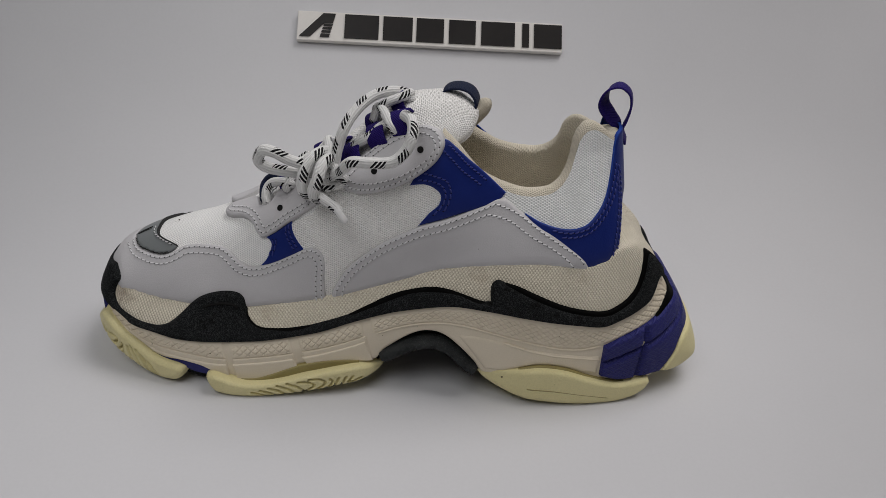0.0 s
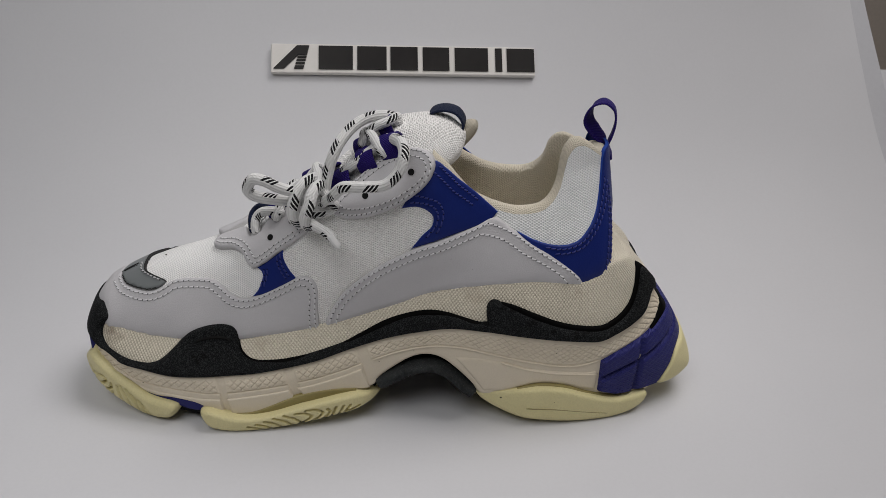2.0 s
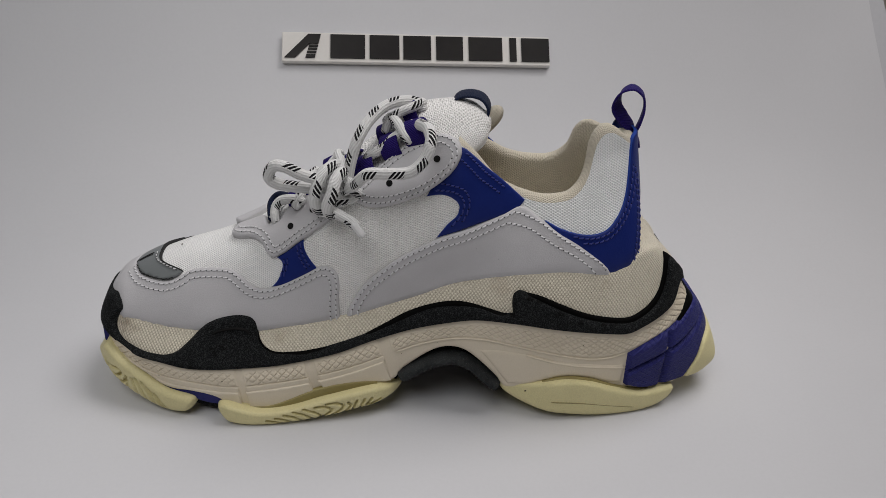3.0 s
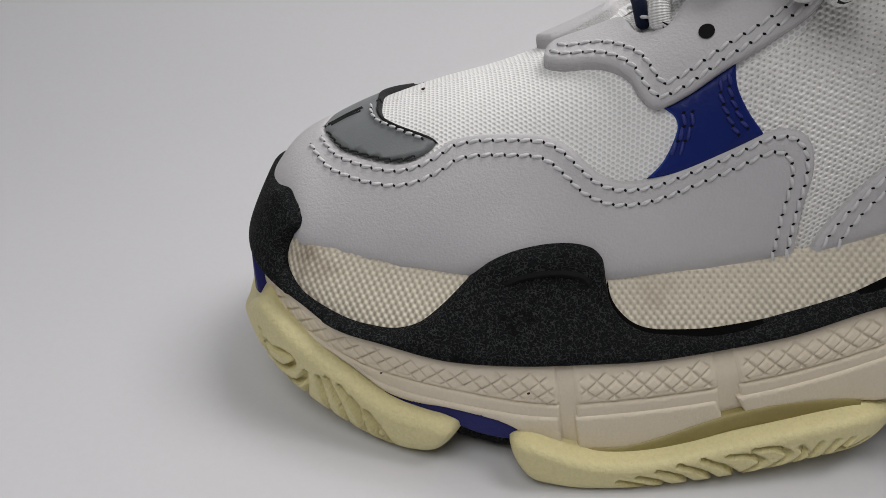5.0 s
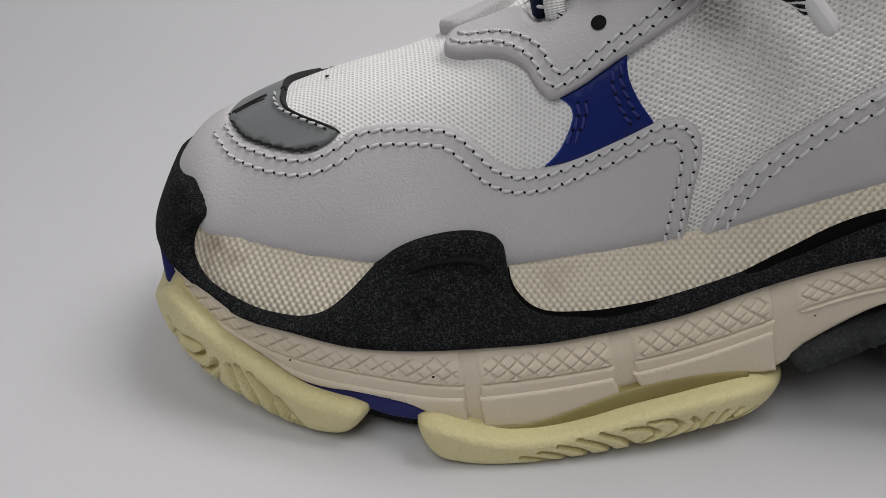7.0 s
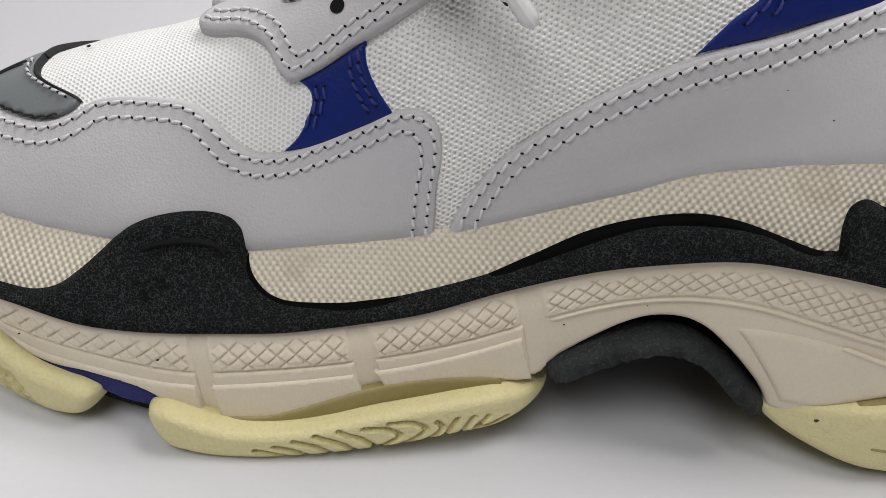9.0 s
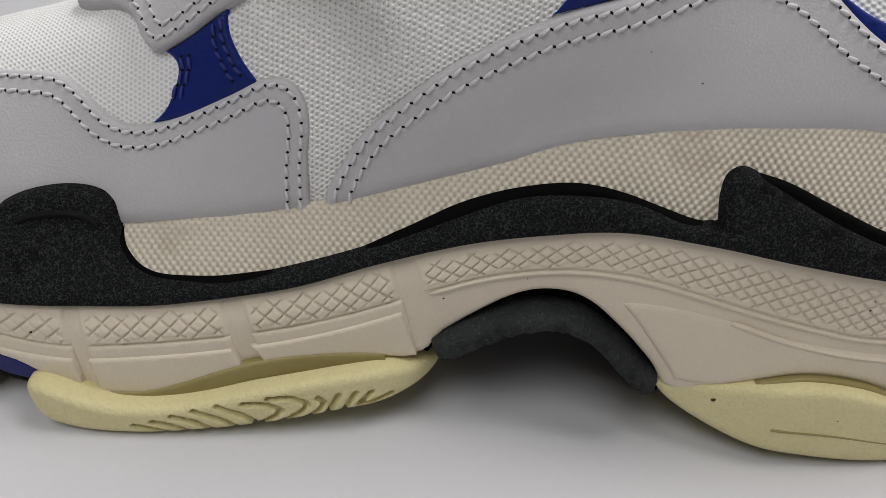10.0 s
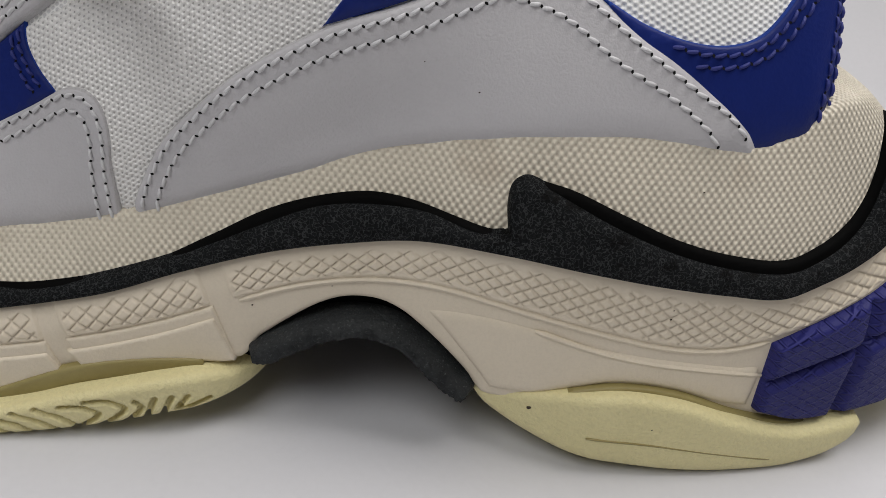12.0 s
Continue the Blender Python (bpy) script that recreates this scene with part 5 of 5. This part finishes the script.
for k, last, tail_line in ((-0.0020, 0.2130, [(219, 16.8), (225.1, 14.9), (235.4, 11.2), (248.5, 7.7), (256.4, 5.8), (261.1, 3.8)]),
                           (-0.0054, 0.2095, [(215.2, 15.2), (221.7, 13.5), (231.8, 9.9), (244.7, 6.9), (250.9, 5.2), (255.9, 3.5)])):
    row = offset_line(quarter_line[:9], k, upper)[1:]
    row = np.concatenate([row[row[:, 0] < last], smooth_line([tuple(row[row[:, 0] < last][-1] * 1000 + [0.4, 0])] + tail_line, 0.0004, False)])
    stitching("stitching", upper, row, 0.0018, THREAD, quarter, "white double seam")

plate_line = [(78.1, 71.3), (81, 79), (88.3, 78.2), (95.5, 75), (98, 64), (102.8, 61), (105.9, 65.5), (110.9, 70.5), (119.1, 66.3), (127, 58.8), (130.1, 50.1), (128.1, 44.7), (119.7, 42.3),
              (112.5, 41.1), (105, 39.1), (99.7, 39.3), (96.6, 43.7), (93.8, 51.9), (88.3, 60.1), (81.2, 65.5)]
plate = panel("lace_plate", upper, plate_line, 0.0024, GREY_LEATHER, shoe, "light grey leather lace plate with two eyelets", rim=0.0012, grid=0.0016, far=True, lift=0.0006, sink=0.0024, raw=RAW_GREY)
stitching("stitching", upper, offset_line(plate_line[10:] + plate_line[:1], -0.0022, upper), 0.0030, THREAD, plate, "white double seam")
stitching("stitching", upper, offset_line(plate_line[10:] + plate_line[:1], -0.0046, upper), 0.0030, THREAD, plate, "white double seam")
stitching("stitching", upper, offset_line([(95.5, 75), (98, 64), (102.8, 61), (105.9, 65.5), (110.9, 70.5)], 0.0022, upper), 0.0030, THREAD, plate, "white double seam")

oval_line = [(138.9, 48.6), (143.3, 53.4), (154.3, 56.5), (165.9, 58.5), (177.6, 57), (185.3, 51.4), (188.2, 44.6), (186, 39.7), (179.6, 36.8), (167.9, 35), (154.9, 36.4), (144.2, 41.3)]
oval = panel("ankle_plate", upper, oval_line, 0.0030, GREY_LEATHER, shoe, "light grey oval leather lace plate", rim=0.0014, grid=0.0018, far=True, lift=0.0012, sink=0.0042, raw=RAW_GREY)
for k in (-0.0020, -0.0044):
    stitching("stitching", upper, offset_line(oval_line + oval_line[:1], k, upper), 0.0042, THREAD, oval, "white double seam")


def eyelet(b, s, lift, parent):
    c, out = upper(b, s, np.array(lift)), upper(b, s, np.array(lift + 0.001))
    n = out - c
    n /= np.linalg.norm(n)
    a = np.cross(n, (0, 0, 1.0))
    a /= np.linalg.norm(a)
    t = np.cross(n, a)
    verts = [c + n * 0.0001] + [c + (a * math.cos(k * math.pi / 8) + t * math.sin(k * math.pi / 8)) * 0.0016 + n * 0.0002 for k in range(16)]
    mesh_object("eyelet_hole", verts, [(0, 1 + k, 1 + (k + 1) % 16) for k in range(16)], HOLE, parent, "small dark punched eyelet")


eyelet(0.1092, 0.0519, 0.0030, plate)
eyelet(0.1199, 0.0543, 0.0030, plate)
eyelet(0.1565, 0.0449, 0.0042, oval)
eyelet(0.1776, 0.0456, 0.0042, oval)


# ---- tongue, laces and pull loops ----
def tongue():
    st = np.array([(-0.082, 0.082, 2, 14), (-0.05, 0.104, 4, 18), (-0.022, 0.1255, 5, 22), (-0.004, 0.1395, 6, 25), (0.008, 0.1430, 6, 26), (0.018, 0.1432, 6, 26),
                   (0.0245, 0.1405, 5.8, 25.5), (0.0283, 0.1365, 5, 24), (0.0298, 0.1338, 2.0, 20)])
    d = np.concatenate([[0], np.cumsum(np.hypot(*np.diff(st[:, :2], axis=0).T))])
    n, m = 70, 40
    s = np.linspace(0, d[-1], n)
    col = [curve1(list(zip(d, st[:, k])))(s) for k in range(4)]
    tx, tz = np.gradient(col[0]), np.gradient(col[1])
    ln = np.hypot(tx, tz)
    nx, nz = -tz / ln, tx / ln
    verts, uv, faces = [], [], []
    for j in range(n):
        for i in range(m):
            a = 2 * math.pi * i / m
            ca, sa = math.cos(a), math.sin(a)
            y = -col[3][j] / 1000 * math.copysign(abs(ca) ** 0.65, ca)
            droop = -0.0135 * (abs(y) / 0.027) ** 2 + 0.0006 * math.sin(s[j] * 240 + 2 * ca) * math.sin(y * 330 + 1.0)
            r = col[2][j] / 1000 * math.copysign(abs(sa) ** 0.75, sa)
            verts.append((col[0][j] + nx[j] * (r + droop), y, col[1][j] + nz[j] * (r + droop)))
            uv.append((s[j], a * 0.0135))
    for j in range(n - 1):
        for i in range(m):
            faces.append((j * m + i, j * m + (i + 1) % m, (j + 1) * m + (i + 1) % m, (j + 1) * m + i))
    faces.append(tuple(range(m)))
    faces.append(tuple((n - 1) * m + i for i in reversed(range(m))))
    return mesh_object("tongue", verts, faces, TONGUE_NET, shoe, "puffy white net tongue", uv)


tng = tongue()
ribbon("pull_tab", [(0.013, 0.004, 0.1440), (0.0155, 0.004, 0.1495), (0.022, 0.003, 0.1516), (0.0280, 0.002, 0.1500), (0.0312, 0.002, 0.1450), (0.0302, 0.002, 0.1385)],
       [(0.2, 1, 0)] * 6, 0.012, 0.0014, WEB_NAVY, tng, "dark navy webbing tab")
tube("tongue_lining", [(0.025, 0.004, 0.130), (0.0300, 0.005, 0.1355), (0.0340, 0.006, 0.1395), (0.0362, 0.006, 0.1420), (0.0382, 0.006, 0.1440)],
     lambda k: 0.0046 * math.sqrt(max(1 - (max(k - 0.45, 0) / 0.555) ** 2, 0.004)), LINING, tng, "cream net lining flap", sides=18, step=0.0006, caps=False)
ribbon("heel_loop", [(0.1035, 0, 0.130), (0.1025, 0.000, 0.1360), (0.0975, 0.000, 0.1415), (0.0935, 0.0, 0.1475), (0.0955, 0.0, 0.1545), (0.1005, 0.0, 0.1565), (0.1055, 0.0, 0.1535),
                     (0.1075, 0.0, 0.147), (0.1065, 0.0, 0.1395), (0.1050, 0.0, 0.134), (0.1075, 0, 0.128)],
       [(0.3, 1, 0), (0.45, 0.9, 0.15), (0.7, 0.8, 0.3), (0.75, 0.8, 0.2), (0.5, 1, 0.0), (0.3, 1, 0), (0.25, 1, 0.0), (0.3, 1, 0), (0.3, 1, 0), (0.3, 1, 0), (0.3, 1, 0)],
       0.0095, 0.0012, WEB_VIOLET, shoe, "violet-blue webbing pull loop standing at the heel")


def cord(name, pts, radius=0.0027, mat=None, label="white round lace with black flecks", parent=None):
    p = np.array(pts, float) / 1000
    v = np.array([upper(b, s, np.array(o)) for b, s, o in p])
    return tube(name, v, radius, mat or LACE, parent or shoe, label)


# the bow: a long standing loop, one that lies over the ankle plate, two round the knot, and the two small bow loops
tube("lace", [(-0.0415, -0.024, 0.1044), (-0.0373, -0.026, 0.1165), (-0.0349, -0.026, 0.128), (-0.0316, -0.0245, 0.1381), (-0.0259, -0.018, 0.1454), (-0.0185, -0.011, 0.1495), (-0.0099, -0.006, 0.1502), (-0.0034, -0.004, 0.1484), (-0.0013, -0.008, 0.1458)], 0.0026, LACE, shoe, "white round lace with black flecks")
tube("lace", [(-0.0387, -0.026, 0.113), (-0.0327, -0.034, 0.12), (-0.0272, -0.042, 0.128), (-0.0186, -0.045, 0.1293), (-0.0086, -0.045, 0.1304), (-0.0026, -0.044, 0.136), (-0.0001, -0.042, 0.1432), (-0.0008, -0.034, 0.1461), (-0.0045, -0.024, 0.1452)], 0.0027, LACE, shoe, "white round lace with black flecks")
tube("lace", [(-0.0448, -0.024, 0.1151), (-0.0506, -0.029, 0.1201), (-0.0575, -0.031, 0.1232), (-0.0639, -0.0315, 0.1268), (-0.0686, -0.03, 0.127), (-0.0714, -0.028, 0.1236), (-0.0721, -0.0265, 0.1196), (-0.0693, -0.026, 0.1168), (-0.0626, -0.0255, 0.1151), (-0.0544, -0.024, 0.1136), (-0.0462, -0.021, 0.1126)], 0.0027, LACE, shoe, "white round lace with black flecks")
tube("lace", [(-0.044, -0.022, 0.113), (-0.0377, -0.028, 0.1154), (-0.0335, -0.029, 0.1147), (-0.0323, -0.027, 0.112), (-0.0348, -0.026, 0.1095), (-0.0396, -0.026, 0.1086), (-0.0448, -0.02, 0.1071)], 0.0026, LACE, shoe, "white round lace with black flecks")
tube("lace", [(-0.039, -0.018, 0.123), (-0.0437, -0.024, 0.1243), (-0.0474, -0.0285, 0.1228), (-0.05, -0.031, 0.1181), (-0.0515, -0.0315, 0.112), (-0.0507, -0.029, 0.1056), (-0.0475, -0.024, 0.1014)], 0.0029, LACE, shoe, "white round lace with black flecks")
tube("lace", [(-0.0357, -0.022, 0.1206), (-0.0395, -0.03, 0.1234), (-0.0419, -0.0345, 0.1214), (-0.0432, -0.037, 0.1168), (-0.0455, -0.0365, 0.1103), (-0.0447, -0.032, 0.1041), (-0.0414, -0.026, 0.1018)], 0.0029, LACE, shoe, "white round lace with black flecks")
cord("lace", [(135.4, 77.0, 7), (136.6, 71.0, 9.5), (138.7, 63.1, 11), (140.4, 55.0, 12), (142.6, 49.5, 10)], 0.0024)
tail = tube("lace", [(-0.0436, -0.033, 0.1063), (-0.0391, -0.039, 0.1062), (-0.0348, -0.043, 0.1053), (-0.0317, -0.0445, 0.1028)], 0.0024, LACE, shoe, "white round lace with black flecks")
tube("aglet", [(-0.0345, -0.0440, 0.1058), (-0.0325, -0.0455, 0.1034), (-0.0292, -0.0476, 0.0998)], 0.0018, PLASTIC, tail, "clear plastic lace end")
cord("lace", [(101.5, 60.7, 1.5), (102.2, 64.7, 4.4), (103.8, 68.4, 6), (106.5, 69.2, 6.8), (112.9, 64.9, 6), (117, 61, 4)], 0.0023)
cord("lace", [(146.3, 60.5, 4), (148.3, 62.0, 5.5), (153.8, 61.4, 6), (158.7, 62.7, 6), (164.6, 63.5, 6), (170, 66, 5)], 0.0024)
cord("lace", [(157, 79.0, 5), (159.8, 75.9, 7.5), (163.5, 66.4, 8.5), (165.5, 59.7, 7), (167.0, 57.0, 4)], 0.0024)
cord("lace", [(156, 70, 5), (159.1, 72.2, 7.5), (164.8, 72.2, 9), (170.3, 72.6, 8), (174.5, 77.8, 5)], 0.0023)
cord("lace", [(112, 60, 4), (116, 66, 6), (120, 76, 6), (124, 79.9, 5)], 0.0024)
cord("lace", [(124, 62, 4), (128, 68, 6), (133, 76, 6), (136, 79.9, 5)], 0.0024)


def lace_loop(b, s, length, width, turn, lift):
    """A short flat sleeve of webbing through which the lace runs."""
    c = upper(b, s, np.array(lift))
    n = upper(b, s, np.array(lift + 0.001)) - c
    n /= np.linalg.norm(n)
    e = upper(b + 0.001, s, np.array(lift)) - c
    e -= n * (e @ n)
    e /= np.linalg.norm(e)
    f = np.cross(n, e)
    t = radians(turn)
    run, wide = e * math.cos(t) + f * math.sin(t), f * math.cos(t) - e * math.sin(t)
    pts = [c - run * length * 0.60 - n * 0.0050, c - run * length * 0.50 - n * 0.0005, c - run * length * 0.25 + n * 0.0020, c + n * 0.0027, c + run * length * 0.25 + n * 0.0020, c + run * length * 0.50 - n * 0.0005, c + run * length * 0.60 - n * 0.0050]
    return ribbon("lace_loop", pts, [wide] * 7, width, 0.0014, WEB_VIOLET, shoe, "violet-blue webbing lace loop")


for row in ((130.7, 77, 8, 7, 70, 5), (112.5, 69, 8, 7, 60, 3.5), (158.2, 62, 11, 9.5, 75, 5), (169, 61.4, 11, 9.5, 75, 6), (168.5, 76, 9, 7, 70, 6), (156, 74, 10, 7, 70, 4), (147, 60, 10, 8, 70, 4),
            (140, 70, 11, 8, 70, 3)):
    b, s, length, width, turn, lift = row
    lace_loop(b / 1000, s / 1000, length / 1000, width / 1000, turn, lift / 1000)
cord("loop_ring", [(98.5, 66, 1), (99.2, 71.5, 3.6), (100.4, 77.5, 5.4), (104.1, 78.3, 6.4), (110.7, 70.2, 5)], 0.0016, WEB_NAVY, "dark navy webbing ring")


# ---- dirt specks ----
def speck(skin, a, z, off, size, parent):
    c = skin(np.array(a), np.array(z), np.array(off))
    tube("dirt_speck", [c + np.array([-size, 0, 0]), c, c + np.array([size, 0, size * 0.7])], size * 0.8, SPECK, parent, "tiny dark dirt speck", sides=6, step=size)


speck(wall, 0.1166, 0.0385, -0.0012, 0.0004, shoe)
speck(wall, 0.2371, 0.0151, 0.0024, 0.0005, heelpod)
speck(wall, 0.0560, 0.0215, 0.0036, 0.00025, midsole)
speck(wall, 0.0880, 0.0235, 0.0036, 0.0003, midsole)
speck(upper, 0.2070, 0.0080, 0.0018, 0.00018, quarter)
speck(upper, 0.1960, 0.0120, 0.0018, 0.00012, quarter)
speck(upper, 0.0513, 0.0795, 0.0006, 0.0004, shoe)
for a, z, size in ((0.1548, 0.0227, 0.0003), (0.1638, 0.0250, 0.0002), (0.1740, 0.0340, 0.0003), (0.1916, 0.0402, 0.0002), (0.2631, 0.0421, 0.0003), (0.2633, 0.0444, 0.0002),
                   (0.2887, 0.0266, 0.0003), (0.1262, 0.0190, 0.0002)):
    speck(wall, a, z, 0.0022, size * 0.7, midsole)
speck(wall, 0.2636, 0.0147, 0.0061, 0.0003, heelpod)
speck(wall, 0.2660, 0.0684, 0.0004, 0.0002, shoe)
speck(wall, 0.2663, 0.0700, 0.0002, 0.0002, shoe)
